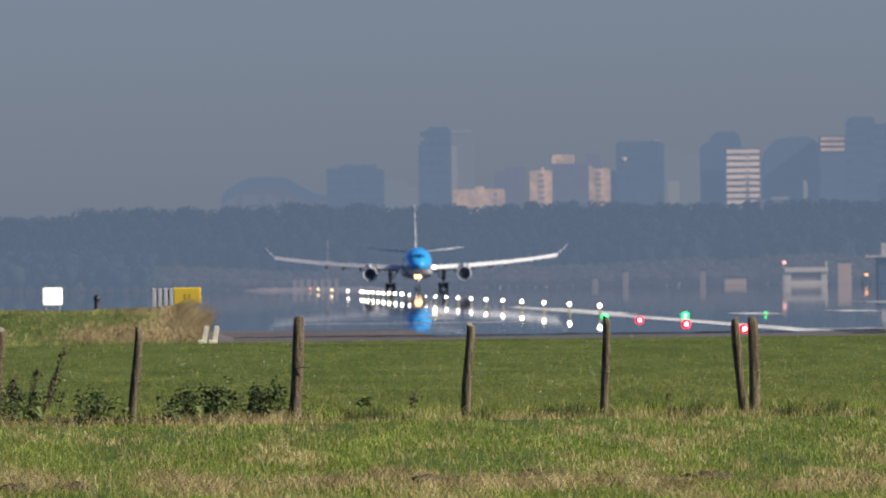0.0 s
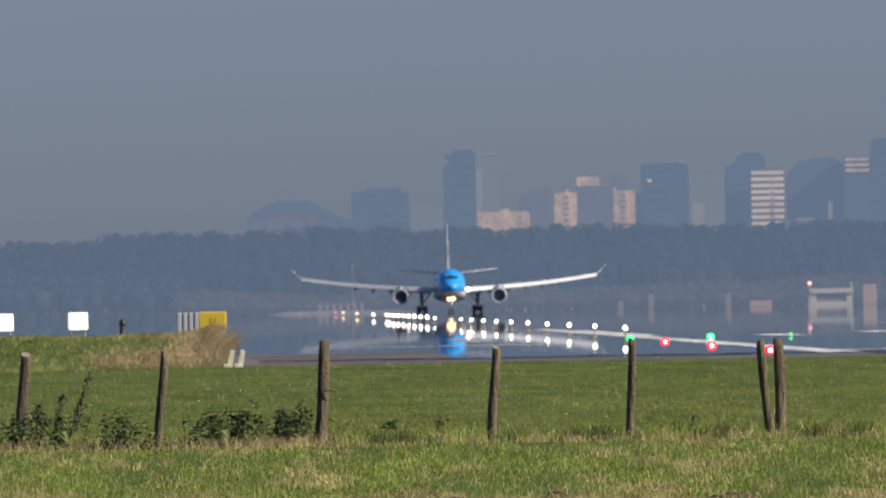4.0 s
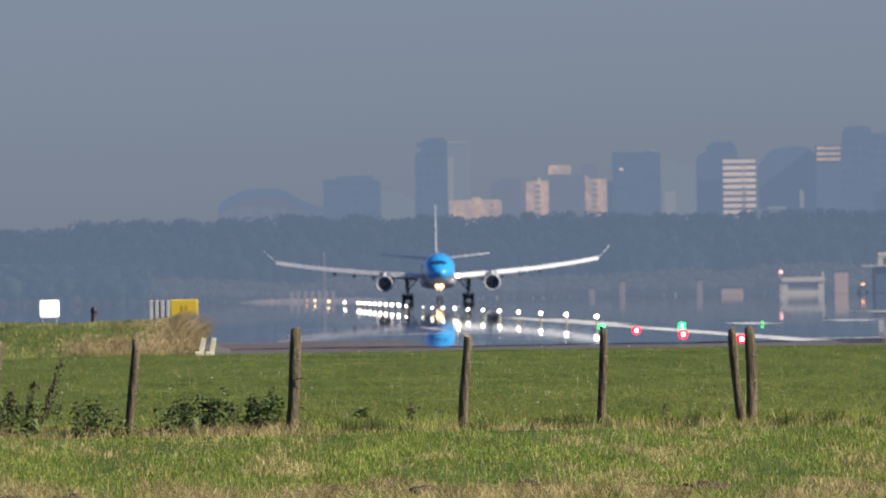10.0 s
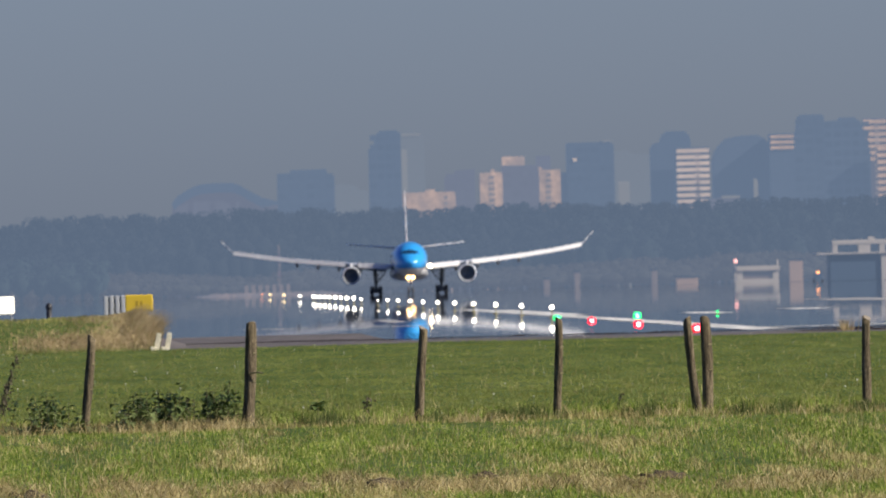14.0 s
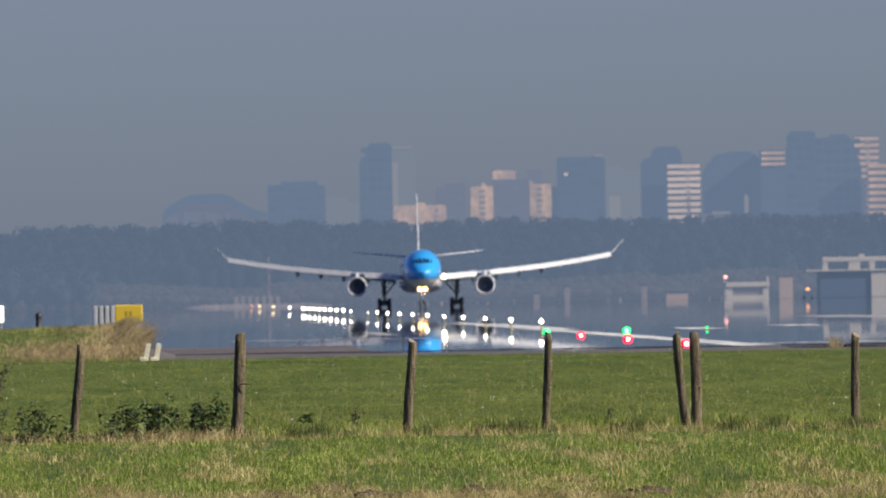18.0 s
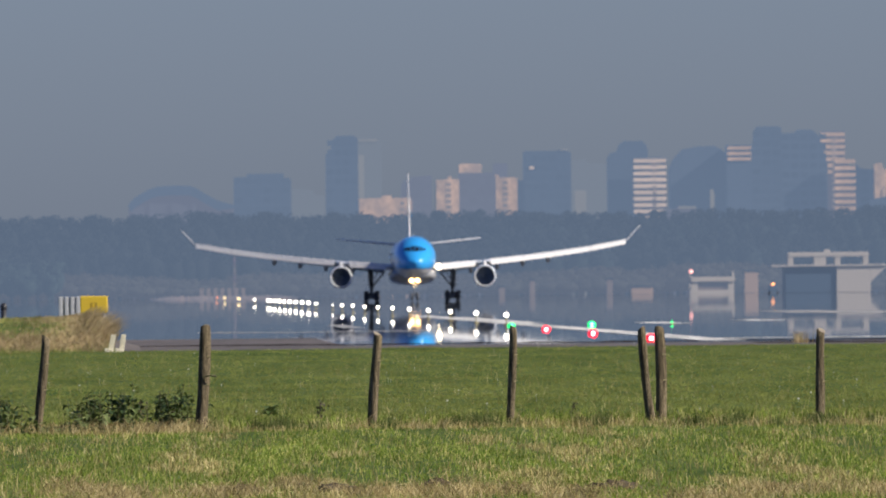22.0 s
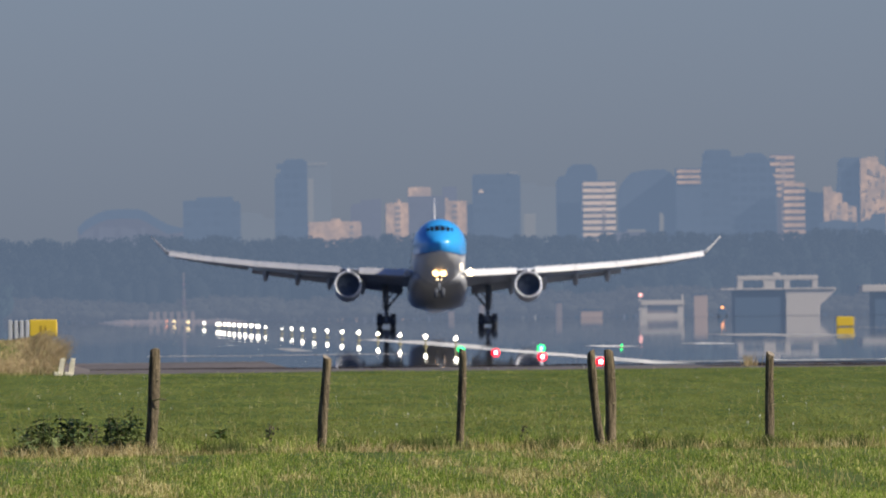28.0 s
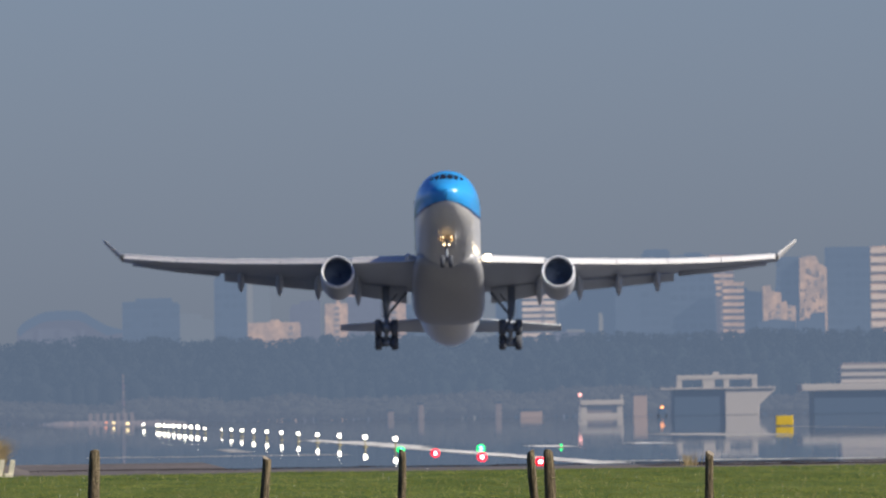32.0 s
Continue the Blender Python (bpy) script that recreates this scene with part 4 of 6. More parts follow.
def make_skyline():
    far = "office towers on the skyline"

    def T(name, label, x0, x1, y, top, material, **k):
        # the row of fronts recedes a little to the east, each block keeping its bearing
        if y >= 4690:
            f = (y + 0.15 * x0) / y
            x0, x1, y, top = x0 * f, x1 * f, y * f, EYE_Z + (top - EYE_Z) * f
        return tagged(tower(name, label, x0, x1, y, top, material, **k), group=far)

    def add(e, name, b, material, label=""):
        bm = bmesh.new()
        box(bm, *b)
        return part(name, bm, material, e, label)

    # stadium: a pale bowl under a dark curved roof
    arch = [(0.0, 5.4), (0.02, 4.4), (0.06, 3.2), (0.135, 1.9), (0.20, 0.9), (0.27, 0.25), (0.40, 0.0), (0.57, 0.05), (0.64, 0.8), (0.70, 2.0), (0.84, 4.3), (1.0, 5.6)]
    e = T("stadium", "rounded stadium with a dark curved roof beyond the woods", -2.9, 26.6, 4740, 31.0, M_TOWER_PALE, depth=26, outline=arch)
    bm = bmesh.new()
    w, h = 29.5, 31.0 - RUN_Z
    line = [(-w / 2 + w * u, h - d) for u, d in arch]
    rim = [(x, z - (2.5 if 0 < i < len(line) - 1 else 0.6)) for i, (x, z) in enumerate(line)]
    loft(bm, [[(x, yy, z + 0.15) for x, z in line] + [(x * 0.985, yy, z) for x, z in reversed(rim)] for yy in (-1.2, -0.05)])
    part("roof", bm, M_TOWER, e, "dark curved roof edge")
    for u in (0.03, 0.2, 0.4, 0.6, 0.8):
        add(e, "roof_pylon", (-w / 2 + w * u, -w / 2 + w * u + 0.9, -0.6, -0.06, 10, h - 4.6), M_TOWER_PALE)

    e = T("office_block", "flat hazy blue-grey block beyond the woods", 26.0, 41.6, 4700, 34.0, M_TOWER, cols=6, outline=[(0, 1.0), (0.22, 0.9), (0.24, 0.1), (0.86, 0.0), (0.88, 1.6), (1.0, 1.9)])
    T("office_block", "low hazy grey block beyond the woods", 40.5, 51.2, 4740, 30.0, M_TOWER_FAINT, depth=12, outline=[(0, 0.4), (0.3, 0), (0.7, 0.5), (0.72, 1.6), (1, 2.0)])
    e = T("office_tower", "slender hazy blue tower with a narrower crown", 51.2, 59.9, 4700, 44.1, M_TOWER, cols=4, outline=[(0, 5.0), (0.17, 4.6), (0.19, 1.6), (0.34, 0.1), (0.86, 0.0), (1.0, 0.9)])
    # the slender tower's lit side: paler colours carry the light
    e = T("office_tower", "paler block for the slender tower's lit flank, with a white roof edge", 59.95, 66.4, 4704, 43.5, M_TOWER_FAINT, depth=11, outline=[(0, 0), (0.5, 0.0), (0.52, 0.3), (1, 0.9)])
    add(e, "corner_strip", (-3.15, -1.6, -0.3, -0.02, 4, 38.6), M_TOWER_PALER, "corner strip with sunlight in its paler colour")
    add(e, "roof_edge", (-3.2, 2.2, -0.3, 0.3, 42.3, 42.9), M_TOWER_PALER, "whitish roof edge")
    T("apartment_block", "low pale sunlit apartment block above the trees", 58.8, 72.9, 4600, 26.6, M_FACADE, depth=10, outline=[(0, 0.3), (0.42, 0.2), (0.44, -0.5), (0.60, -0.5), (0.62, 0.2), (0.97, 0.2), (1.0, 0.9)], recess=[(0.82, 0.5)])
    T("apartment_block", "pale sunlit apartment block with balcony shade painted on", 81.2, 87.4, 4700, 32.2, M_FACADE, outline=[(0, 0.5), (0.5, 0.3), (0.52, -0.6), (0.64, -0.6), (0.66, 0.3), (1, 0.3)], recess=[(0.52, 0.75)])
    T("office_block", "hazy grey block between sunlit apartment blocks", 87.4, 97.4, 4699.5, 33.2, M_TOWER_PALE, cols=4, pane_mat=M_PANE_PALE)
    # the grey block's lit top, put in as a paler block behind it
    T("office_block", "paler block for the sunlit top of the grey block", 87.7, 93.9, 4716, 36.2, M_FACADE, depth=8, outline=[(0, 0.2), (0.1, 0), (0.9, 0), (1, 0.2)])
    T("apartment_block", "pale sunlit apartment block with balcony shade painted on", 97.2, 103.3, 4700, 32.5, M_FACADE, outline=[(0, -0.7), (0.16, -0.4), (0.2, 0.3), (1, 0.3)], recess=[(0.45, 0.7)])
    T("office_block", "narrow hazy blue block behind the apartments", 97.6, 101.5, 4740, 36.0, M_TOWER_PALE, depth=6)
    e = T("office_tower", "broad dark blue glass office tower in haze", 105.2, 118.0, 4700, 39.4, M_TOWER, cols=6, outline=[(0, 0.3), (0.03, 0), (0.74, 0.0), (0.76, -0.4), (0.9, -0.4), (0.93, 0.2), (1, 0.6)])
    # a sun glint on the tower, put in as a small pale panel
    add(e, "roof_sign", (-4.9, -3.8, -0.4, -0.1, 34.2, 35.0), M_BAND, "small pale panel standing for a sun glint")
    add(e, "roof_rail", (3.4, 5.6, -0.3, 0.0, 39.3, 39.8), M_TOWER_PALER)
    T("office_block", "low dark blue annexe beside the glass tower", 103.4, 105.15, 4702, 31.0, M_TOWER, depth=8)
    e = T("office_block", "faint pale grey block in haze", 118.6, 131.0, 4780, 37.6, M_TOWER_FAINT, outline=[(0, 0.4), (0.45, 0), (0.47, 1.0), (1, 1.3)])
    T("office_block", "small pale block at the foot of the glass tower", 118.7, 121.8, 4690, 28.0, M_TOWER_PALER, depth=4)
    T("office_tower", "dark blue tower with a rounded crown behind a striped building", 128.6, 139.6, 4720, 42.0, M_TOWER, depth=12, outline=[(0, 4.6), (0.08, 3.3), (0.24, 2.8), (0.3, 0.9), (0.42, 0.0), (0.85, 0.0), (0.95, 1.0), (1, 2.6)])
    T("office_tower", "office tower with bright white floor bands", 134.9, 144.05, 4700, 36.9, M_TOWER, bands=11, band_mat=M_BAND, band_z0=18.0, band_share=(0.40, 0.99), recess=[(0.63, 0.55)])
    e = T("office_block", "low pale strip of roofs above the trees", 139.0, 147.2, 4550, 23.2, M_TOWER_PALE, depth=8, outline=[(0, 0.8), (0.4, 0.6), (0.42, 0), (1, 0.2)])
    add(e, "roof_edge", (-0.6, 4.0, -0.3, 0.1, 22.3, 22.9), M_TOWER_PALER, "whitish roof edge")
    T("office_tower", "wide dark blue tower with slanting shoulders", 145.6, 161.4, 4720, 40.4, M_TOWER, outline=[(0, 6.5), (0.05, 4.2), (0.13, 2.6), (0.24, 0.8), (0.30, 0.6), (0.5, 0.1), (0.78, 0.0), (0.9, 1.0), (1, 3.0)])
    # bands only near the top: sunlight there is put into the pale colour
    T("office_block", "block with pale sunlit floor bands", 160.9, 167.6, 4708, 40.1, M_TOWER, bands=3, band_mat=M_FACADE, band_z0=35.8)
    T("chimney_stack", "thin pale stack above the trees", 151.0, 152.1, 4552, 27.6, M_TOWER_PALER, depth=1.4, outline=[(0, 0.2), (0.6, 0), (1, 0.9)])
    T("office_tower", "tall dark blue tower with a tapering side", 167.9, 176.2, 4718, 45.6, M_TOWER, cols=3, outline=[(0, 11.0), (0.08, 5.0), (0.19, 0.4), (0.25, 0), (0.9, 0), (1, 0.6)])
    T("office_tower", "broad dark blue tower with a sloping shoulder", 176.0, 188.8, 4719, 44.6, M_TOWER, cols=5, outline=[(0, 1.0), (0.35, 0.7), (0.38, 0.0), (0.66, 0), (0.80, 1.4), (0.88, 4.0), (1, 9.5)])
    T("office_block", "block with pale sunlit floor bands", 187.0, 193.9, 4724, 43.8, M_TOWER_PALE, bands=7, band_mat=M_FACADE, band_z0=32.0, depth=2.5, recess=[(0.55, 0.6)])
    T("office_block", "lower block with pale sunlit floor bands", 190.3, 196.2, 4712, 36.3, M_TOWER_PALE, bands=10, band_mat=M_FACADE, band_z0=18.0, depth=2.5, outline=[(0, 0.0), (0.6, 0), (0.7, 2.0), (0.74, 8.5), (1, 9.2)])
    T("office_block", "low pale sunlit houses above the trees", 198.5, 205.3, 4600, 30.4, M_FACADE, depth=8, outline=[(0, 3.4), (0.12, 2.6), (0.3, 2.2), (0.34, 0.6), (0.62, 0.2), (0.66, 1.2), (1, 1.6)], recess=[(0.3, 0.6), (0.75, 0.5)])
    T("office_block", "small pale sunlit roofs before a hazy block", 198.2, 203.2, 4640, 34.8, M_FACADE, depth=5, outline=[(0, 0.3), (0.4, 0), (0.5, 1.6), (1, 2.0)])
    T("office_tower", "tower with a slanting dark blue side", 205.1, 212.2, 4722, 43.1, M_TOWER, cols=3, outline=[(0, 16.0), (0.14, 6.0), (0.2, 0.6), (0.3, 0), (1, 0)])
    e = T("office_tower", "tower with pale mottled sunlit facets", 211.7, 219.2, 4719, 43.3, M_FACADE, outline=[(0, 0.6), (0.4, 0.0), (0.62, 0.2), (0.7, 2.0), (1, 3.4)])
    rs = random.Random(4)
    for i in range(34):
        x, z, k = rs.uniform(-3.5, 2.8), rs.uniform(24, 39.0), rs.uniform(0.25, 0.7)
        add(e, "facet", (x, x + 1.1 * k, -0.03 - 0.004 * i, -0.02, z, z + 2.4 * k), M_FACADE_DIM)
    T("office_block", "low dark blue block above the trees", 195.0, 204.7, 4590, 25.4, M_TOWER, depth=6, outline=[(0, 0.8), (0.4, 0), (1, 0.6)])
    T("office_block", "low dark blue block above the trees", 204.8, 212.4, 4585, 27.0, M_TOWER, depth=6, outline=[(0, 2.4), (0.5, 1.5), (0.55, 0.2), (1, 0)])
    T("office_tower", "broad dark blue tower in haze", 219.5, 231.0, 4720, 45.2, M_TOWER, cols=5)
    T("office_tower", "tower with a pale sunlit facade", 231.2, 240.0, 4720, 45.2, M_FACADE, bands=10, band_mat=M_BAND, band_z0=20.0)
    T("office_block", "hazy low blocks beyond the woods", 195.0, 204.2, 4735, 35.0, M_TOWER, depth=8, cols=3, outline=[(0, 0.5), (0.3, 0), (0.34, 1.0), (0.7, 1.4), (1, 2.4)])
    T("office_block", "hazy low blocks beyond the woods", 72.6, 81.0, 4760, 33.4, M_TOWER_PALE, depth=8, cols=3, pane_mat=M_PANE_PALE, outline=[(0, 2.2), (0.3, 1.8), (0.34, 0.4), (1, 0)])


make_skyline()


def crown_top(base, swing, seed, west=0.0):
    """An uneven treetop line: broad swells, single crowns, and a lower end to the west."""
    def top(x):
        v = base + swing * (noise.noise((x * 0.025, seed, 0.3)) + 0.7 * noise.noise((x * 0.09, seed, 1.7)))
        return v - west * smooth01((-35.5 - x) / 2.5)
    return top


def make_woods(name, label, material, x0, x1, rows, top, seed, leaf=0.45, lobes=7, per=34, only=None):
    """A belt of broad trees: each a tapered trunk and a crown of several rounded lobes of small leaf clumps."""
    rs = np.random.RandomState(seed)
    verts, faces = [], []
    n = 0
    grid_a, grid_p = np.meshgrid(np.arange(8) * np.pi / 4, np.linspace(0.15, np.pi - 0.15, 5))
    cell = np.array([(r * 8 + c, r * 8 + (c + 1) % 8, (r + 1) * 8 + (c + 1) % 8, (r + 1) * 8 + c) for r in range(4) for c in range(8)])
    for y, gap, tall in rows:
        x = x0 + rs.uniform(0, gap)
        while x < x1:
            if only is not None and noise.noise((x * 0.045, y * 0.01, seed + 0.5)) < only:
                x += gap
                continue
            h = (top(x) - RUN_Z) * tall * rs.uniform(0.97, 1.03)
            rad = rs.uniform(2.6, 5.4)
            lz, lr = [], []
            for _ in range(lobes):
                a, q = rs.uniform(0, 6.283), rad * 0.62 * math.sqrt(rs.uniform(0, 1))
                r = rad * rs.uniform(0.34, 0.58)
                up = min(h - 0.85 * r, h * rs.uniform(0.55, 1.0))
                lz.append((x + q * math.cos(a), y + q * math.sin(a), RUN_Z + up))
                lr.append(r)
            c0 = np.repeat(np.array(lz), per, 0)
            r0 = np.repeat(np.array(lr), per)
            k = len(r0)
            th, cp = rs.uniform(0, 2 * np.pi, k), rs.uniform(-0.75, 1, k)
            sp = np.sqrt(1 - cp * cp)
            d = np.stack([sp * np.cos(th), sp * np.sin(th), cp * 0.88], 1)
            c = c0 + d * (r0 * rs.uniform(0.84, 1.04, k))[:, None]
            nrm = d + rs.normal(0, 0.10, (k, 3))
            nrm /= np.linalg.norm(nrm, axis=1)[:, None]
            a = np.cross(nrm, rs.normal(size=(k, 3)))
            a /= np.linalg.norm(a, axis=1)[:, None]
            b = np.cross(nrm, a)
            s = rs.uniform(0.6, 1.3, k)[:, None] * leaf
            verts.append(np.stack([c - a * s, c + b * s * 0.8, c + a * s, c - b * s * 0.8], 1).reshape(-1, 3))
            faces.append(np.arange(n, n + 4 * k).reshape(-1, 4))
            n += 4 * k
            # the dense heart of the crown
            verts.append(np.stack([x + rad * 0.72 * np.sin(grid_p) * np.cos(grid_a), y + rad * 0.72 * np.sin(grid_p) * np.sin(grid_a), RUN_Z + h * 0.52 + h * 0.40 * np.cos(grid_p)], -1).reshape(-1, 3))
            faces.append(cell + n)
            n += 40
            ring = [(0.32, 0.0), (0.14, h * 0.6)]
            verts.append(np.array([(x + r * dx, y + r * dy, RUN_Z + z) for r, z in ring for dx, dy in ((-1, -1), (1, -1), (1, 1), (-1, 1))]))
            faces.append(np.array([(i, (i + 1) % 4, 4 + (i + 1) % 4, 4 + i) for i in range(4)]) + n)
            n += 8
            x += gap * rs.uniform(0.6, 1.4)
    v, f = np.concatenate(verts), np.concatenate(faces)
    me = bpy.data.meshes.new(name)
    me.vertices.add(len(v))
    me.vertices.foreach_set("co", v.ravel())
    me.loops.add(f.size)
    me.loops.foreach_set("vertex_index", f.ravel().astype(np.int32))
    me.polygons.add(len(f))
    me.polygons.foreach_set("loop_start", np.arange(0, f.size, 4, dtype=np.int32))
    me.update(calc_edges=True)
    me.materials.append(material)
    return tagged(new(name, me), label, "woods", kind="stuff")


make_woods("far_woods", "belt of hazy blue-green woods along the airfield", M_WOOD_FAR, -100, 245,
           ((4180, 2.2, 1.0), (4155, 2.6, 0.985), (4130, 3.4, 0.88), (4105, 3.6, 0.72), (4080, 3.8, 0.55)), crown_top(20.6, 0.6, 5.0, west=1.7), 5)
# sun on single trees, put into a lighter green
make_woods("sunlit_crowns", "single hazy crowns among the woods, sunlight in their lighter green", M_WOOD_MID, -100, 245,
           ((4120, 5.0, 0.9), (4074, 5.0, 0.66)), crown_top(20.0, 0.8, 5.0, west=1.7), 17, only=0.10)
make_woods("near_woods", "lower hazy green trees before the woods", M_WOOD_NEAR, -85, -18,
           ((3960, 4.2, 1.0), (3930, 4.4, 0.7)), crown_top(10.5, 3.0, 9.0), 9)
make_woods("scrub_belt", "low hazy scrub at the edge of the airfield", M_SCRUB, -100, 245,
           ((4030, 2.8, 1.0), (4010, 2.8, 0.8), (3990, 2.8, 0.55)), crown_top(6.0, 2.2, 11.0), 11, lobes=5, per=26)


def make_sheds():
    D = 3800.0
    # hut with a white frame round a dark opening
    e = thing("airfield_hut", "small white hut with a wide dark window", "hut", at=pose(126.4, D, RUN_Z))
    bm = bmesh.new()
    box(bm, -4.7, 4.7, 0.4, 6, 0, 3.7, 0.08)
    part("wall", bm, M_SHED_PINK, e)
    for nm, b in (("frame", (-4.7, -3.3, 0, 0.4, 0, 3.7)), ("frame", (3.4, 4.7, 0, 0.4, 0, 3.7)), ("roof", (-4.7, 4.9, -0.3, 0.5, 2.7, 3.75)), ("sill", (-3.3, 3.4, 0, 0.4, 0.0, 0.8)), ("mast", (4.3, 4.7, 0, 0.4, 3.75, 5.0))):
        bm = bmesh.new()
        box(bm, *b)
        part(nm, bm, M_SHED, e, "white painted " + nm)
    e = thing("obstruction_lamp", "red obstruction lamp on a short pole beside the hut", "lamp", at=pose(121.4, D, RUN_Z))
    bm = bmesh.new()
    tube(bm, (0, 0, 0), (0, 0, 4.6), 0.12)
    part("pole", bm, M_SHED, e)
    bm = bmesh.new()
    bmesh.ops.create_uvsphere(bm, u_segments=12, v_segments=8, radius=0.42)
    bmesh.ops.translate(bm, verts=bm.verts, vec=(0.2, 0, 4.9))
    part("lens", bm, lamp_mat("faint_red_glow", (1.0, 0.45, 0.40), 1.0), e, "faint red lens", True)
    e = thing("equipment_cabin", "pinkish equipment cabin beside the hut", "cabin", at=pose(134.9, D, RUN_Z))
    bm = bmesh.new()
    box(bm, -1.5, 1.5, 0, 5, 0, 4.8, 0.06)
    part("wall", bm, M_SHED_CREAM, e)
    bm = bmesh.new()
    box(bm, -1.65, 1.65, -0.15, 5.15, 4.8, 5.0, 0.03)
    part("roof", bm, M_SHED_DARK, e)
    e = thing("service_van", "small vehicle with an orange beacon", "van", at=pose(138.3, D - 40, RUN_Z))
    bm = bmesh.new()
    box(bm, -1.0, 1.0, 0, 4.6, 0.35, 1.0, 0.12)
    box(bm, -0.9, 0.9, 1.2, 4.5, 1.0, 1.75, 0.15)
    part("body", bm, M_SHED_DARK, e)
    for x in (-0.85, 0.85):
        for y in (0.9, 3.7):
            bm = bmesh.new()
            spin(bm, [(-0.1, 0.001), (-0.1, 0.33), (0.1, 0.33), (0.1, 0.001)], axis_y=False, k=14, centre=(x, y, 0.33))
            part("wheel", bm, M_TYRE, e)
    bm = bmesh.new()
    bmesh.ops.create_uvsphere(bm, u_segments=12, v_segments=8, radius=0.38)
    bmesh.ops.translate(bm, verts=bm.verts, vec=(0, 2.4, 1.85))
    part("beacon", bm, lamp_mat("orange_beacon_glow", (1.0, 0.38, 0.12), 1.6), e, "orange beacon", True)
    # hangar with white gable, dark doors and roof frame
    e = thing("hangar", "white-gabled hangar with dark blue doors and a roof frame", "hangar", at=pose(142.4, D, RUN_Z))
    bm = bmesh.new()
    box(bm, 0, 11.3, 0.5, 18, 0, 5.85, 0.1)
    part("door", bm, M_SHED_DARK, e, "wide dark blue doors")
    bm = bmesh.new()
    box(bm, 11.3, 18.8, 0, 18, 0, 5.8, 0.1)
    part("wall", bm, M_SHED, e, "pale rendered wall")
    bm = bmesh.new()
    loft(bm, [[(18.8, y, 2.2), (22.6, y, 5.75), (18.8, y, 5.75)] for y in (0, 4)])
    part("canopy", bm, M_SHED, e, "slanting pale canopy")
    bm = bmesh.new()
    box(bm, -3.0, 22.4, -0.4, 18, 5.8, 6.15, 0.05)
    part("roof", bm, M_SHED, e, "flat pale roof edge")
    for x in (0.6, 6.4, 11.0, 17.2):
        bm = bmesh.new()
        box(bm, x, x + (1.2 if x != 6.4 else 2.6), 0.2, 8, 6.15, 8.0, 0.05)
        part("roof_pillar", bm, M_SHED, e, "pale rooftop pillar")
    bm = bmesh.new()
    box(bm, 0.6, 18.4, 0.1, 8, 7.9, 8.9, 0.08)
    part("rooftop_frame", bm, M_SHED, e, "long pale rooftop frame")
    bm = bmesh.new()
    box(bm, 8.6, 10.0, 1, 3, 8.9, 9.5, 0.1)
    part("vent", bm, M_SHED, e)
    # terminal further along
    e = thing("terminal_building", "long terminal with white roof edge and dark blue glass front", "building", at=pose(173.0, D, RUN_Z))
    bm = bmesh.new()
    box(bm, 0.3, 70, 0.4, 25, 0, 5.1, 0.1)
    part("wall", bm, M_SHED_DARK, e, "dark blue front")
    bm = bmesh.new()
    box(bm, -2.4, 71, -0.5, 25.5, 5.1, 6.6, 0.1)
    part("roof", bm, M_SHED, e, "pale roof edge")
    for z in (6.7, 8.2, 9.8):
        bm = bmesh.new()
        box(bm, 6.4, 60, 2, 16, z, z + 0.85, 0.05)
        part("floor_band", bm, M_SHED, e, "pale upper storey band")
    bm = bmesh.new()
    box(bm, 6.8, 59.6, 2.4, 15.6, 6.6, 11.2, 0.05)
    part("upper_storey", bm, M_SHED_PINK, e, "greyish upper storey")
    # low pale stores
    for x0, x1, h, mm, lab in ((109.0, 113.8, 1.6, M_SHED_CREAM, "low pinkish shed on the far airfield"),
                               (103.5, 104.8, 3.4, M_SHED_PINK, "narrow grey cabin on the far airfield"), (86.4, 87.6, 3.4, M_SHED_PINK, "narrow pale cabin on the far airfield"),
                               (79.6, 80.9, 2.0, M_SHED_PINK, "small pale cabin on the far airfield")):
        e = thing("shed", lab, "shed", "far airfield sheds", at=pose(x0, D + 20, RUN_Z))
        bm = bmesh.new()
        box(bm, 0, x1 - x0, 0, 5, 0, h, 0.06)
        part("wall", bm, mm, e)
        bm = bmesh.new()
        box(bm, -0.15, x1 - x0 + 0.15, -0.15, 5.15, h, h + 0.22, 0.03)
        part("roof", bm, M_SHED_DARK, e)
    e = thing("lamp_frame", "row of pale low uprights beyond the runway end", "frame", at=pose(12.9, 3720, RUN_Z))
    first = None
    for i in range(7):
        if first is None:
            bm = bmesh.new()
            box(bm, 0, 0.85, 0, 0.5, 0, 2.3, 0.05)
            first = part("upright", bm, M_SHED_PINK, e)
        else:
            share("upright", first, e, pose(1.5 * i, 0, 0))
    # slim hazy red and white mast behind the uprights
    e = thing("approach_mast", "slim hazy red and white lattice mast", "mast", at=pose(20.6, 3740, RUN_Z))
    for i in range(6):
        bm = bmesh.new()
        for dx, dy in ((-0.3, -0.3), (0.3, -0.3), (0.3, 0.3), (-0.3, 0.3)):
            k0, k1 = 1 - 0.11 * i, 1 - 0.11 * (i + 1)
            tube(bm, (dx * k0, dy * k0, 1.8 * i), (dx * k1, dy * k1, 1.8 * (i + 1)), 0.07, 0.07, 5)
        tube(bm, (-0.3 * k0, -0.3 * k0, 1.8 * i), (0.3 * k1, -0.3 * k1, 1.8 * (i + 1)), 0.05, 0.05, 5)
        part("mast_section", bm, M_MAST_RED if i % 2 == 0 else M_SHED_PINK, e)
    # low brown verge at the far end of the runway
    e = thing("dry_verge", "low hazy brown strip at the runway end", "verge", kind="structure")
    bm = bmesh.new()
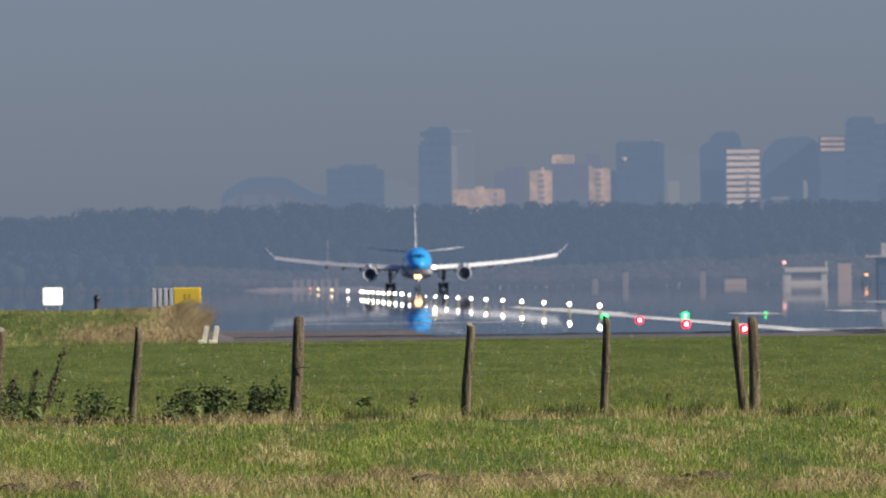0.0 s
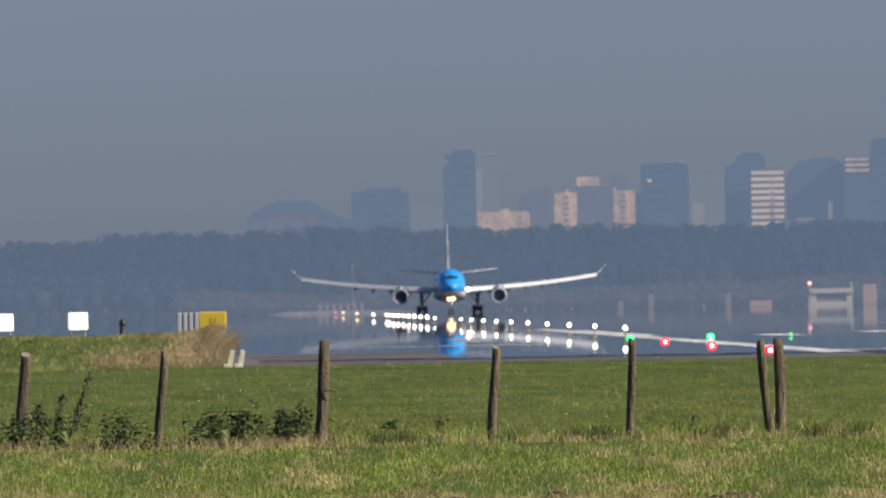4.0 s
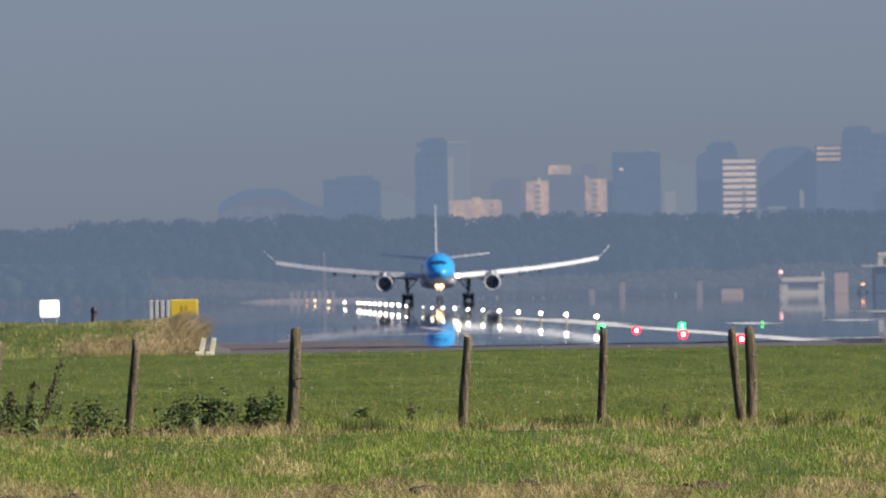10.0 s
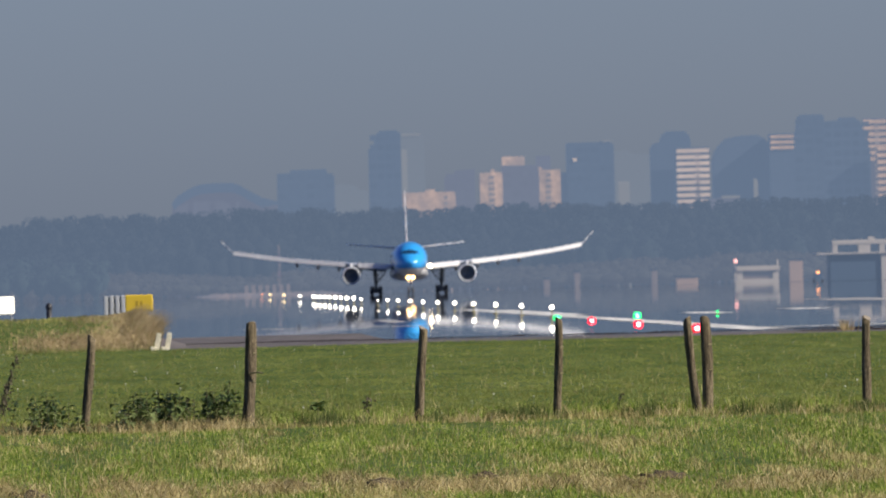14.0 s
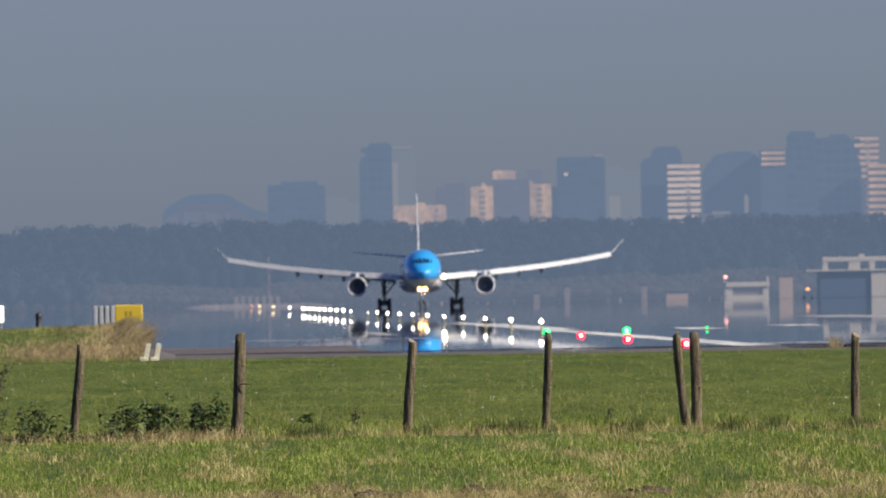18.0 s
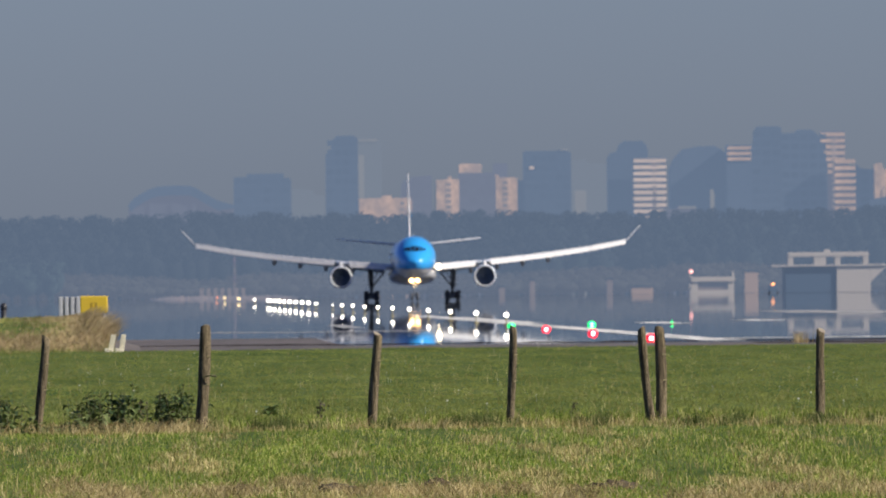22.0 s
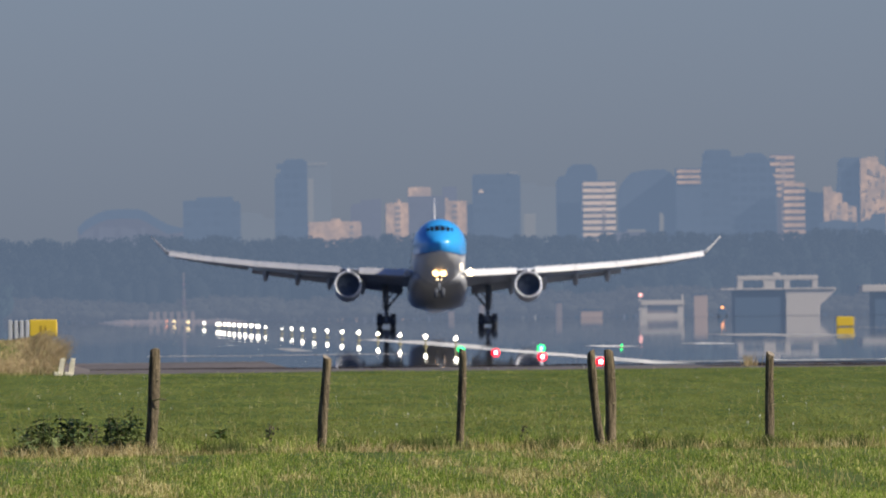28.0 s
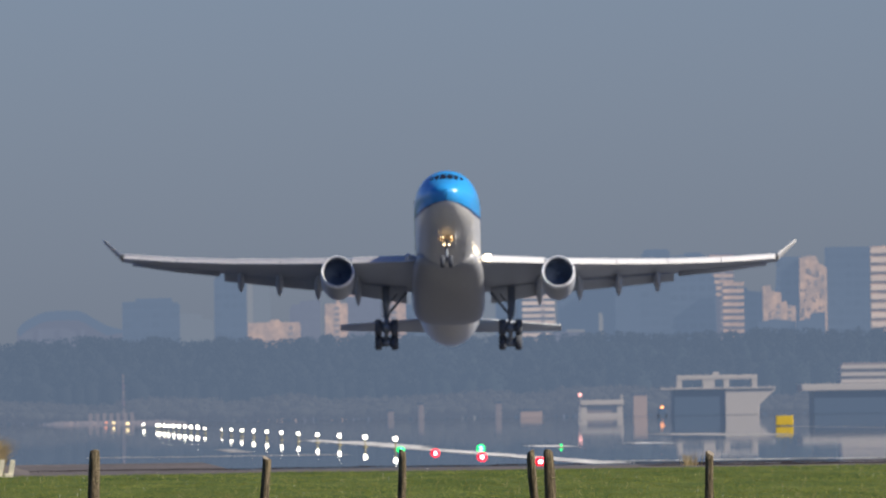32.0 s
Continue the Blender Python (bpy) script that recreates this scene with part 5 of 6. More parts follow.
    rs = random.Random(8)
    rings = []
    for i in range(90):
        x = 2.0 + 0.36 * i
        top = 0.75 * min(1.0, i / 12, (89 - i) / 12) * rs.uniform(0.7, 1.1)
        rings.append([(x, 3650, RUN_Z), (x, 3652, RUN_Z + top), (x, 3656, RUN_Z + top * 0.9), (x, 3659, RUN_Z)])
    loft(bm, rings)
    part("brown_strip", bm, M_VERGE, e)
    # yellow marker board across the runway
    e = thing("taxi_sign", "plain yellow marker board on the far side of the runway", "sign", at=pose(57.9, 1340, RUN_Z))
    bm = bmesh.new()
    box(bm, 0.22, 1.58, 0, 0.2, 0.05, 0.80, 0.04)
    part("panel", bm, M_YELLOW, e)
    for x in (0.4, 1.3):
        bm = bmesh.new()
        tube(bm, (x, 0.1, -0.02), (x, 0.1, 0.1), 0.05)
        part("leg", bm, M_GREYMETAL, e)


make_sheds()


# ---- signs and posts on the near bank ----
def make_signs():
    e = thing("light_sign", "bright white lit sign panel on two legs", "sign", "lit signs", at=pose(-5.24, 500, RUN_Z))
    bm = bmesh.new()
    box(bm, -0.29, 0.29, 0, 0.12, 0.86, 1.38, 0.06)
    part("panel", bm, M_SIGNGLOW, e, "white glowing panel")
    bm = bmesh.new()
    box(bm, -0.30, 0.30, 0.03, 0.16, 0.85, 1.39, 0.04)
    part("casing", bm, M_GREYMETAL, e)
    for x in (-0.2, 0.2):
        bm = bmesh.new()
        tube(bm, (x, 0.08, -0.02), (x, 0.08, 0.9), 0.03)
        part("leg", bm, M_GREYMETAL, e)
    copy_thing(e, pose(-7.4, 500, RUN_Z))
    e = thing("marker_post", "short black marker post with a rounded cap", "post", at=pose(-3.79, 480, RUN_Z))
    bm = bmesh.new()
    tube(bm, (0, 0, -0.02), (0, 0, 1.0), 0.075, 0.08, 14)
    part("shaft", bm, M_BLACK, e, "", True)
    bm = bmesh.new()
    spin(bm, [(0, 0.09), (0.05, 0.1), (0.12, 0.085), (0.16, 0.05), (0.17, 0.001)], k=14)
    bmesh.ops.rotate(bm, verts=bm.verts, cent=(0, 0, 0), matrix=Matrix.Rotation(radians(90), 3, 'X'))
    bmesh.ops.translate(bm, verts=bm.verts, vec=(0, 0, 1.0))
    part("cap", bm, M_BLACK, e, "", True)
    e = thing("taxiway_sign", "yellow taxiway sign with dark marks beside grey-white striped boards", "sign", at=pose(-1.25, 468, RUN_Z))
    bm = bmesh.new()
    box(bm, -0.38, 0.38, 0, 0.16, 0.88, 1.34, 0.03)
    part("panel", bm, M_YELLOW, e, "yellow panel")
    for x in (-0.06, 0.06):
        bm = bmesh.new()
        box(bm, x - 0.03, x + 0.03, -0.006, 0.02, 1.02, 1.17)
        part("mark", bm, M_MARK, e, "dark unreadable mark")
    for x in (-0.28, 0.28):
        bm = bmesh.new()
        tube(bm, (x, 0.08, -0.02), (x, 0.08, 0.85), 0.03)
        part("leg", bm, M_GREYMETAL, e)
    e = thing("striped_board", "upright grey and white striped boards beside a yellow sign", "board", at=pose(-1.97, 470, RUN_Z))
    for i in range(4):
        bm = bmesh.new()
        x = -0.24 + 0.155 * i
        box(bm, x, x + 0.108, 0, 0.1, 0.35, 1.33, 0.015)
        part("slat", bm, M_BOARD, e, "pale upright slat")
    bm = bmesh.new()
    box(bm, -0.24, 0.33, 0.1, 0.16, 0.30, 1.30, 0.01)
    part("backing", bm, M_GREYMETAL, e)
    for x in (-0.15, 0.2):
        bm = bmesh.new()
        tube(bm, (x, 0.13, -0.02), (x, 0.13, 0.4), 0.03)
        part("leg", bm, M_GREYMETAL, e)
    for x, tilt in ((-0.72, 11), (-0.46, 9)):
        e = thing("marker_board", "small weathered white marker board leaning at the asphalt edge", "marker", "white marker boards", at=pose(x, 414.0, ground_z(x, 414.0), 0, tilt, 0))
        bm = bmesh.new()
        box(bm, -0.06, 0.06, -0.02, 0.02, 0.05, 0.42, 0.01)
        part("board", bm, M_CREAM, e)
        bm = bmesh.new()
        box(bm, -0.15, 0.06, -0.1, 0.06, -0.05, 0.07, 0.02)
        part("foot", bm, M_CREAM, e)


make_signs()


# ---- fence posts ----
def make_posts():
    spec = [  # foot x, top x, distance, height, radius
        (-2.965, -2.885, 213.0, 1.14, 0.070), (-1.275, -1.175, 213.0, 1.13, 0.055), (0.715, 0.805, 211.5, 1.24, 0.070), (2.845, 2.915, 212.0, 1.11, 0.056),
        (4.57, 4.605, 213.0, 1.16, 0.050), (6.345, 6.225, 214.0, 1.12, 0.054), (6.475, 6.460, 214.5, 1.12, 0.068), (8.415, 8.465, 214.0, 1.10, 0.055)]
    rs = np.random.RandomState(3)
    for i, (fx, tx, y, h, r) in enumerate(spec):
        fx, tx, y, h = fx * 0.975, tx * 0.975, y * 0.975, 1.65 - 0.975 * (1.65 - h)
        lab = "weathered round wooden fence post leaning in the grass"
        if i == 6:
            lab = "thick weathered fence post beside a leaning one"
        e = thing("fence_post", lab, "post", "fence posts", at=pose(fx, y, ground_z(fx, y)))
        bm = bmesh.new()
        k, rings = 18, []
        ph = rs.uniform(0, 6.28, 4)
        for j in range(15):
            t = j / 14
            cx = (tx - fx) * t + 0.012 * math.sin(4 * t + ph[0])
            rr = r * (1.06 - 0.14 * t) * (1 + 0.05 * math.sin(9 * t + ph[1]))
            if j == 14:
                rr *= 0.93
            ring = []
            for a in range(k):
                an = 2 * math.pi * a / k
                q = rr * (1 + 0.06 * math.sin(3 * an + ph[2] + 2 * t) + 0.035 * math.sin(7 * an + ph[3]) + rs.uniform(-0.02, 0.02))
                slope = 0.03 * math.cos(an + ph[1]) if j == 14 else 0
                ring.append((cx + q * math.cos(an), q * math.sin(an), -0.12 + (h + 0.12) * t + slope))
            rings.append(ring)
        loft(bm, rings)
        part("shaft", bm, M_POST, e, "", True)
        bm = bmesh.new()
        ring = [(tx - fx + 0.86 * r * 0.9 * math.cos(2 * math.pi * a / 14), 0.86 * r * 0.9 * math.sin(2 * math.pi * a / 14), h + 0.03 * math.cos(2 * math.pi * a / 14 + ph[1])) for a in range(14)]
        top = [(x, yy, z + 0.006) for x, yy, z in ring]
        loft(bm, [ring, top])
        part("sawn_top", bm, M_CUT, e, "paler sawn top")
        # splits in the grain, and staples where wire once hung
        for z in (0.45 * h, 0.72 * h):
            bm = bmesh.new()
            sx = (tx - fx) * z / h + r * 0.55
            tube(bm, (sx, -r * 0.82, z), (sx + 0.045, -r * 0.9, z + 0.006), 0.008, 0.006, 6)
            part("staple", bm, M_FITTING, e, "rusty wire staple")
    # a loose broken twig of wire on one post
    e = thing("wire_end", "short twisted end of rusty fence wire", "wire", at=pose(0.78, 206.1, 0.66 + ground_z(0.78, 206.1)))
    bm = bmesh.new()
    tube(bm, (-0.04, 0.03, 0), (0.07, 0, 0.015), 0.012, 0.01, 6)
    tube(bm, (0.07, 0, 0.015), (0.13, 0, 0.0), 0.016, 0.008, 6)
    part("strand", bm, M_STEM, e)


make_posts()


# ---- weeds ----
def leaf_quads(verts, faces, base, way, up, length, width, droop):
    """A pointed leaf of two bent halves."""
    side = way.cross(up).normalized() * width
    mid = base + way * length * 0.5 + up * length * 0.08
    tip = base + way * length - up * length * droop
    n = len(verts)
    verts += [base, mid + side, tip, mid - side, mid - up * width * 0.35]
    faces += [(n, n + 4, n + 1), (n + 1, n + 4, n + 2), (n, n + 3, n + 4), (n + 3, n + 2, n + 4)]


def nettle(seed, h, stems, spread):
    rs = random.Random(seed)
    e = thing("nettle", "dark green leafy nettle clump by the fence line", "weed", "nettle clumps")
    for _ in range(stems):
        verts, faces = [], []
        fx, fy = rs.gauss(0, spread), rs.gauss(0, spread * 1.5)
        lean = Vector((rs.uniform(-0.32, 0.32), rs.uniform(-0.2, 0.2), 1))
        hh = h * rs.uniform(0.4, 1.3)
        a, b = Vector((fx, fy, -0.03)), Vector((fx, fy, 0)) + lean * hh
        bm = bmesh.new()
        tube(bm, a, b, 0.006, 0.003, 5)
        stem = part("stem", bm, M_STEM, e)
        levels = max(4, int(hh / 0.05))
        for i in range(levels):
            t = 0.12 + 0.88 * i / levels
            p = a.lerp(b, t)
            for j in range(3):
                an = rs.uniform(0, 6.28)
                way = Vector((math.cos(an), math.sin(an), rs.uniform(-0.15, 0.45))).normalized()
                ln = rs.uniform(0.07, 0.17) * (1.2 - 0.6 * t)
                leaf_quads(verts, faces, p, way, Vector((0, 0, 1)), ln, ln * 0.36, rs.uniform(0.1, 0.6))
        me = bpy.data.meshes.new("foliage")
        me.from_pydata([tuple(v) for v in verts], [], faces)
        me.materials.append(M_NETTLE)
        o = tagged(new("foliage", me), kind="stuff")
        o.parent = stem
    return e


def make_weeds():
    kinds = [nettle(1, 0.42, 8, 0.10), nettle(2, 0.33, 8, 0.14), nettle(3, 0.50, 7, 0.08), nettle(4, 0.19, 6, 0.10)]
    spots = [  # x, y, kind, turn
        (-0.75, 213, 1, 0), (-0.33, 214, 0, 30), (-0.22, 215, 2, 120), (-0.55, 212, 3, 200), (0.24, 214, 0, 80), (0.42, 213, 2, 250),
        (0.55, 215, 0, 310), (-0.60, 213, 0, 70), (-0.88, 213, 3, 15), (-0.05, 214, 3, 33), (-1.75, 213, 0, 60), (-1.62, 212, 1, 140), (-1.9, 214, 3, 0), (-2.5, 214, 0, 170), (-2.80, 213, 1, 20),
        (-2.95, 213, 0, 210), (-3.2, 214, 1, 300), (-3.5, 213, 0, 40), (-2.05, 212, 3, 100), (-0.95, 212, 3, 45), (-3.8, 214, 0, 130), (-4.1, 213, 1, 200)]
    used = set()
    for x, y, k, a in spots:
        x, y = x * 0.966, y * 0.966
        m = pose(x, y, ground_z(x, y), 0, 0, a)
        if k not in used:
            used.add(k)
            kinds[k].matrix_basis = m
        else:
            copy_thing(kinds[k], m)
    # broad-leaved plants standing alone in the grass
    for n, (x, y, size, count) in enumerate(((1.60, 213.0, 0.23, 20), (4.28, 212.4, 0.10, 9), (6.95, 213.2, 0.10, 9))):
        rs = random.Random(90 + n)
        e = thing("broadleaf_weed", "dark broad-leaved weed standing alone in the grass", "weed", "broad-leaved weeds", at=pose(x, y, ground_z(x, y)))
        bm = bmesh.new()
        tube(bm, (0, 0, -0.03), (0.01, 0, size * 0.9), 0.008, 0.005, 6)
        part("stem", bm, M_STEM, e)
        for i in range(count):
            an = rs.uniform(0, 6.28)
            way = Vector((math.cos(an), math.sin(an) * 0.5, rs.uniform(-0.1, 0.5))).normalized()
            verts, faces = [], []
            leaf_quads(verts, faces, Vector((0, 0, size * rs.uniform(0.55, 1.0))), way, Vector((0, 0, 1)), size * rs.uniform(0.32, 0.60), size * rs.uniform(0.14, 0.24), rs.uniform(0.1, 0.5))
            me = bpy.data.meshes.new("leaf")
            me.from_pydata([tuple(v) for v in verts], [], faces)
            me.materials.append(M_NETTLE)
            o = new("leaf", me)
            o.parent = e
    # tall seeded docks
    for n, (x, y, h, lean) in enumerate(((-2.42, 214, 0.90, 0.33), (-2.32, 213.5, 0.55, 0.10), (-3.05, 214, 0.66, 0.14), (-2.58, 214, 0.62, 0.13), (-2.72, 215, 0.5, -0.04), (-2.9, 215, 0.42, 0.08), (-0.02, 214, 0.3, 0.02), (2.2, 214, 0.3, 0.03), (5.35, 214, 0.22, 0.02))):
        rs = random.Random(40 + n)
        e = thing("dock", "tall brown seeded dock stalk in the grass", "weed", "dock stalks", at=pose(x, y, ground_z(x, y)))
        for s in range(3 if h > 0.4 else 1):
            bm = bmesh.new()
            tube(bm, (0.02 * s, 0, -0.03), (0.02 * s + lean - 0.10 * s, 0, h * (1 - 0.2 * s)), 0.009, 0.005, 6)
            part("stalk", bm, M_STEM, e)
        bm = bmesh.new()
        for i in range(int(150 * h)):
            t = rs.uniform(0.3, 1.0)
            c = Vector((lean * t + rs.gauss(0, 0.018) + (0.05 if rs.random() < 0.15 else 0), rs.gauss(0, 0.018), h * t))
            q = [c + Vector((rs.gauss(0, 0.014), rs.gauss(0, 0.014), rs.gauss(0, 0.018))) for _ in range(4)]
            bm.faces.new([bm.verts.new(p) for p in q])
        tagged(part("seed_head", bm, M_SEED, e, "brown seed head"), kind="stuff")


make_weeds()


MOLES = [(1.64, 140, 0.17), (3.87, 141, 0.15), (-1.88, 146, 0.13), (-1.32, 139, 0.13), (1.30, 144, 0.10), (2.45, 144, 0.11), (0.78, 142, 0.12), (-1.75, 138, 0.12), (0.95, 141, 0.09), (3.5, 139, 0.1), (-1.6, 146, 0.08)]
# mats of torn dry grass: x, y, spread, stalks
MATS = [(-0.41, 141.2, 0.22, 840), (-0.15, 136.6, 0.16, 520), (0.67, 140.2, 0.20, 760), (1.94, 138.9, 0.22, 840), (2.46, 137.8, 0.18, 600), (2.95, 139.1, 0.20, 520), (3.36, 134.5, 0.15, 480),
        (4.42, 134.5, 0.22, 640), (-1.55, 141.0, 0.20, 440), (5.1, 139.0, 0.22, 600), (5.9, 136.0, 0.2, 520), (-0.65, 149.0, 0.12, 240), (1.29, 145.0, 0.12, 280)]


def make_molehills():
    spots = MOLES
    for n, (x, y, r) in enumerate(spots):
        r *= 1.12
        rs = random.Random(70 + n)
        e = thing("molehill", "low dark heap of loose soil in the grass", "molehill", "molehills", at=pose(x, y, ground_z(x, y) - 0.02))
        bm = bmesh.new()
        bmesh.ops.create_icosphere(bm, subdivisions=4, radius=r)
        for v in bm.verts:
            v.co.z *= 0.52
            v.co *= 1 + 0.7 * noise.noise(v.co * (1.8 / r) + Vector((n * 3.7, 0, 0))) + 0.30 * noise.noise(v.co * (6 / r))
        part("mound", bm, M_SOIL, e, "", True)
        for i in range(9):
            bm2 = bmesh.new()
            bmesh.ops.create_icosphere(bm2, subdivisions=1, radius=rs.uniform(0.012, 0.03))
            a, q = rs.uniform(0, 6.28), r * rs.uniform(0.5, 1.5)
            bmesh.ops.translate(bm2, verts=bm2.verts, vec=(q * math.cos(a), q * math.sin(a), 0.02 + max(0, r * 0.4 * (1 - q / r))))
            part("clod", bm2, M_SOIL, e)


make_molehills()


# ---- grass ----
def ground_array(x, y):
    return np.array([ground_z(float(a), float(b)) for a, b in zip(x, y)])


def strew(name, label, material, x, y, height, width, lean, seed, category="grass", bend=0.0):
    """Blades with a bent tip standing at (x, y)."""
    rs = np.random.RandomState(seed)
    n = len(x)
    z = ground_array(x, y) - 0.01
    an = rs.uniform(0, 2 * np.pi, n)
    sx, sy = np.cos(an) * width, np.sin(an) * width * 0.6
    la = rs.uniform(0, 2 * np.pi, n)
    dx, dy = np.cos(la) * lean * height + bend * height, np.sin(la) * lean * height
    v = np.empty((n, 5, 3))
    v[:, 0] = np.stack([x - sx, y - sy, z], 1)
    v[:, 1] = np.stack([x + sx, y + sy, z], 1)
    v[:, 2] = np.stack([x + dx * 0.35 + sx * 0.75, y + dy * 0.35 + sy * 0.75, z + height * 0.6], 1)
    v[:, 3] = np.stack([x + dx * 0.35 - sx * 0.75, y + dy * 0.35 - sy * 0.75, z + height * 0.6], 1)
    v[:, 4] = np.stack([x + dx, y + dy, z + height * (1 - 0.3 * lean)], 1)
    base = np.arange(n)[:, None] * 5
    loops = np.concatenate([base + np.array([[0, 1, 2, 3]]), base + np.array([[3, 2, 4]])], 1).ravel().astype(np.int32)
    start = np.stack([np.arange(n) * 7, np.arange(n) * 7 + 4], 1).ravel().astype(np.int32)
    me = bpy.data.meshes.new(name)
    me.vertices.add(n * 5)
    me.vertices.foreach_set("co", v.ravel())
    me.loops.add(len(loops))
    me.loops.foreach_set("vertex_index", loops)
    me.polygons.add(2 * n)
    me.polygons.foreach_set("loop_start", start)
    me.update(calc_edges=True)
    me.materials.append(material)
    return tagged(new(name, me), label, category, kind="stuff")


def scatter(n, y0, y1, seed, clump=0.05, per=5, keep=None):
    """Tufts thinning out with distance over the fan of field before the camera."""
    rs = np.random.RandomState(seed)
    k = n // per
    inv = rs.uniform(1 / y1, 1 / y0, k)
    y = 1 / inv
    x = rs.uniform(-0.020, 0.056, k) * y
    if keep is not None:
        m = keep(x, y, rs)
        x, y = x[m], y[m]
    x, y = np.repeat(x, per), np.repeat(y, per)
    return x + rs.normal(0, clump, len(x)), y + rs.normal(0, clump * 4, len(x)), rs


def patches(scale_x, scale_y, lo, hi, off):
    def keep(x, y, rs):
        v = np.array([noise.noise((a * scale_x, b * scale_y, off)) for a, b in zip(x, y)])
        return rs.uniform(lo, hi, len(x)) < v
    return keep


def dry_zones(x, y, rs):
    v = np.array([noise.noise((a * 1.1, b * 0.05, 7.0)) + 0.6 * noise.noise((a * 3.5, b * 0.16, 3.0)) for a, b in zip(x, y)])
    bias = np.where(y > 203, 0.0, -0.24 + 0.14 * np.clip((152 - y) / 16, 0, 1))
    return rs.uniform(-0.05, 0.35, len(x)) < v + bias


def make_grass():
    x, y, rs = scatter(560000, 112, 225, 21, keep=patches(1.3, 0.03, -0.75, 0.35, 2.0))
    strew("near_grass", "uneven rough green pasture grass", M_GRASS, x, y, rs.uniform(0.016, 0.052, len(x)) * np.repeat(rs.uniform(0.4, 1.7, len(x) // 5), 5), rs.uniform(0.0018, 0.0048, len(x)), rs.uniform(0.1, 0.9, len(x)), 1)
    x, y, rs = scatter(260000, 205, 419, 22)
    strew("meadow_grass", "even green meadow grass beyond the fence", M_MEADOW, x, y, rs.uniform(0.02, 0.055, len(x)), rs.uniform(0.003, 0.0066, len(x)), rs.uniform(0.1, 0.9, len(x)), 2)
    x, y, rs = scatter(220000, 112, 212, 23, keep=dry_zones)
    strew("dry_grass", "straw-coloured dry grass patches in the pasture", M_STRAW, x, y, rs.uniform(0.035, 0.12, len(x)), rs.uniform(0.002, 0.0055, len(x)), rs.uniform(0.3, 1.4, len(x)), 3)
    # single tall bleached stalks
    x, y, rs = scatter(9000, 115, 400, 26, per=2)
    strew("bleached_stalks", "scattered bleached seed stalks standing over the grass", M_STRAW, x, y, rs.uniform(0.09, 0.20, len(x)), rs.uniform(0.0018, 0.0032, len(x)), rs.uniform(0.1, 1.0, len(x)), 12)
    # torn straw round the molehills
    spots = [(m[0], m[1], 0.16, 90) for m in MOLES] + MATS
    cx = np.concatenate([np.full(n, a) for a, b, w, n in spots])
    cy = np.concatenate([np.full(n, b) for a, b, w, n in spots])
    wide = np.concatenate([np.full(n, w) for a, b, w, n in spots])
    rs = np.random.RandomState(61)
    x, y = cx + rs.normal(0, 1, len(cx)) * wide, cy + rs.normal(0, 1.5, len(cx)) - 0.8
    strew("torn_straw", "torn dry straw lying round the molehills", M_HAY, x, y, rs.uniform(0.06, 0.20, len(x)), rs.uniform(0.0018, 0.0040, len(x)), rs.uniform(0.7, 2.4, len(x)), 13)
    # longer tufts along the fence
    rs = np.random.RandomState(24)
    k = 2600
    cx, cy = rs.uniform(-6, 14, k), 207.5 + np.abs(rs.normal(0, 3.2, k))
    x, y = np.repeat(cx, 7) + rs.normal(0, 0.04, k * 7), np.repeat(cy, 7) + rs.normal(0, 0.15, k * 7)
    strew("fence_grass", "longer tufted grass along the fence line", M_GRASS, x, y, rs.uniform(0.08, 0.22, len(x)) * np.repeat(rs.uniform(0.3, 1.2, k) ** 1.5, 7), rs.uniform(0.003, 0.006, len(x)), rs.uniform(0.1, 0.7, len(x)), 4)
    k = 1900
    cx, cy = rs.uniform(-6, 14, k), rs.normal(208.0, 2.2, k)
    x, y = np.repeat(cx, 6) + rs.normal(0, 0.05, k * 6), np.repeat(cy, 6) + rs.normal(0, 0.15, k * 6)
    strew("fence_straw", "bleached dry stalks along the fence line", M_STRAW, x, y, rs.uniform(0.05, 0.17, len(x)) * np.repeat(rs.uniform(0.4, 1.2, k), 6), rs.uniform(0.002, 0.005, len(x)), rs.uniform(0.2, 1.3, len(x)), 5)
    # dead stalks heaped among the nettles
    k = 260
    cx, cy = np.concatenate([rs.uniform(-4.0, 0.9, 120), rs.uniform(-1.0, 0.7, 70), rs.uniform(0.9, 12, 70)]), rs.normal(204.9, 1.4, k)
    x, y = np.repeat(cx, 22) + rs.normal(0, 0.09, k * 22), np.repeat(cy, 22) + rs.normal(0, 0.2, k * 22)
    strew("dead_stalks", "pale dead stalks heaped at the foot of the fence line", M_HAY, x, y, rs.uniform(0.10, 0.30, len(x)) * np.repeat(rs.uniform(0.35, 1.1, k), 22), rs.uniform(0.002, 0.0045, len(x)), rs.uniform(0.3, 1.6, len(x)), 15)
    # thick tufts scattered along the fence
    fixed = [4.02, 4.10, 4.17, 4.24, 4.3, 5.58, 5.66, 5.72, 6.72, 6.80, 3.02, 2.96, 3.08, 8.3, 8.36, 8.55, 0.62, 0.85, 0.90, 7.4, 1.75, 1.82, 2.05]
    k = 34 + len(fixed)
    cx, cy = np.concatenate([rs.uniform(-5, 13, 34), fixed]) * 0.975, rs.normal(206.2, 0.6, k)
    x, y = np.repeat(cx, 130) + rs.normal(0, 0.075, k * 130), np.repeat(cy, 130) + rs.normal(0, 0.15, k * 130)
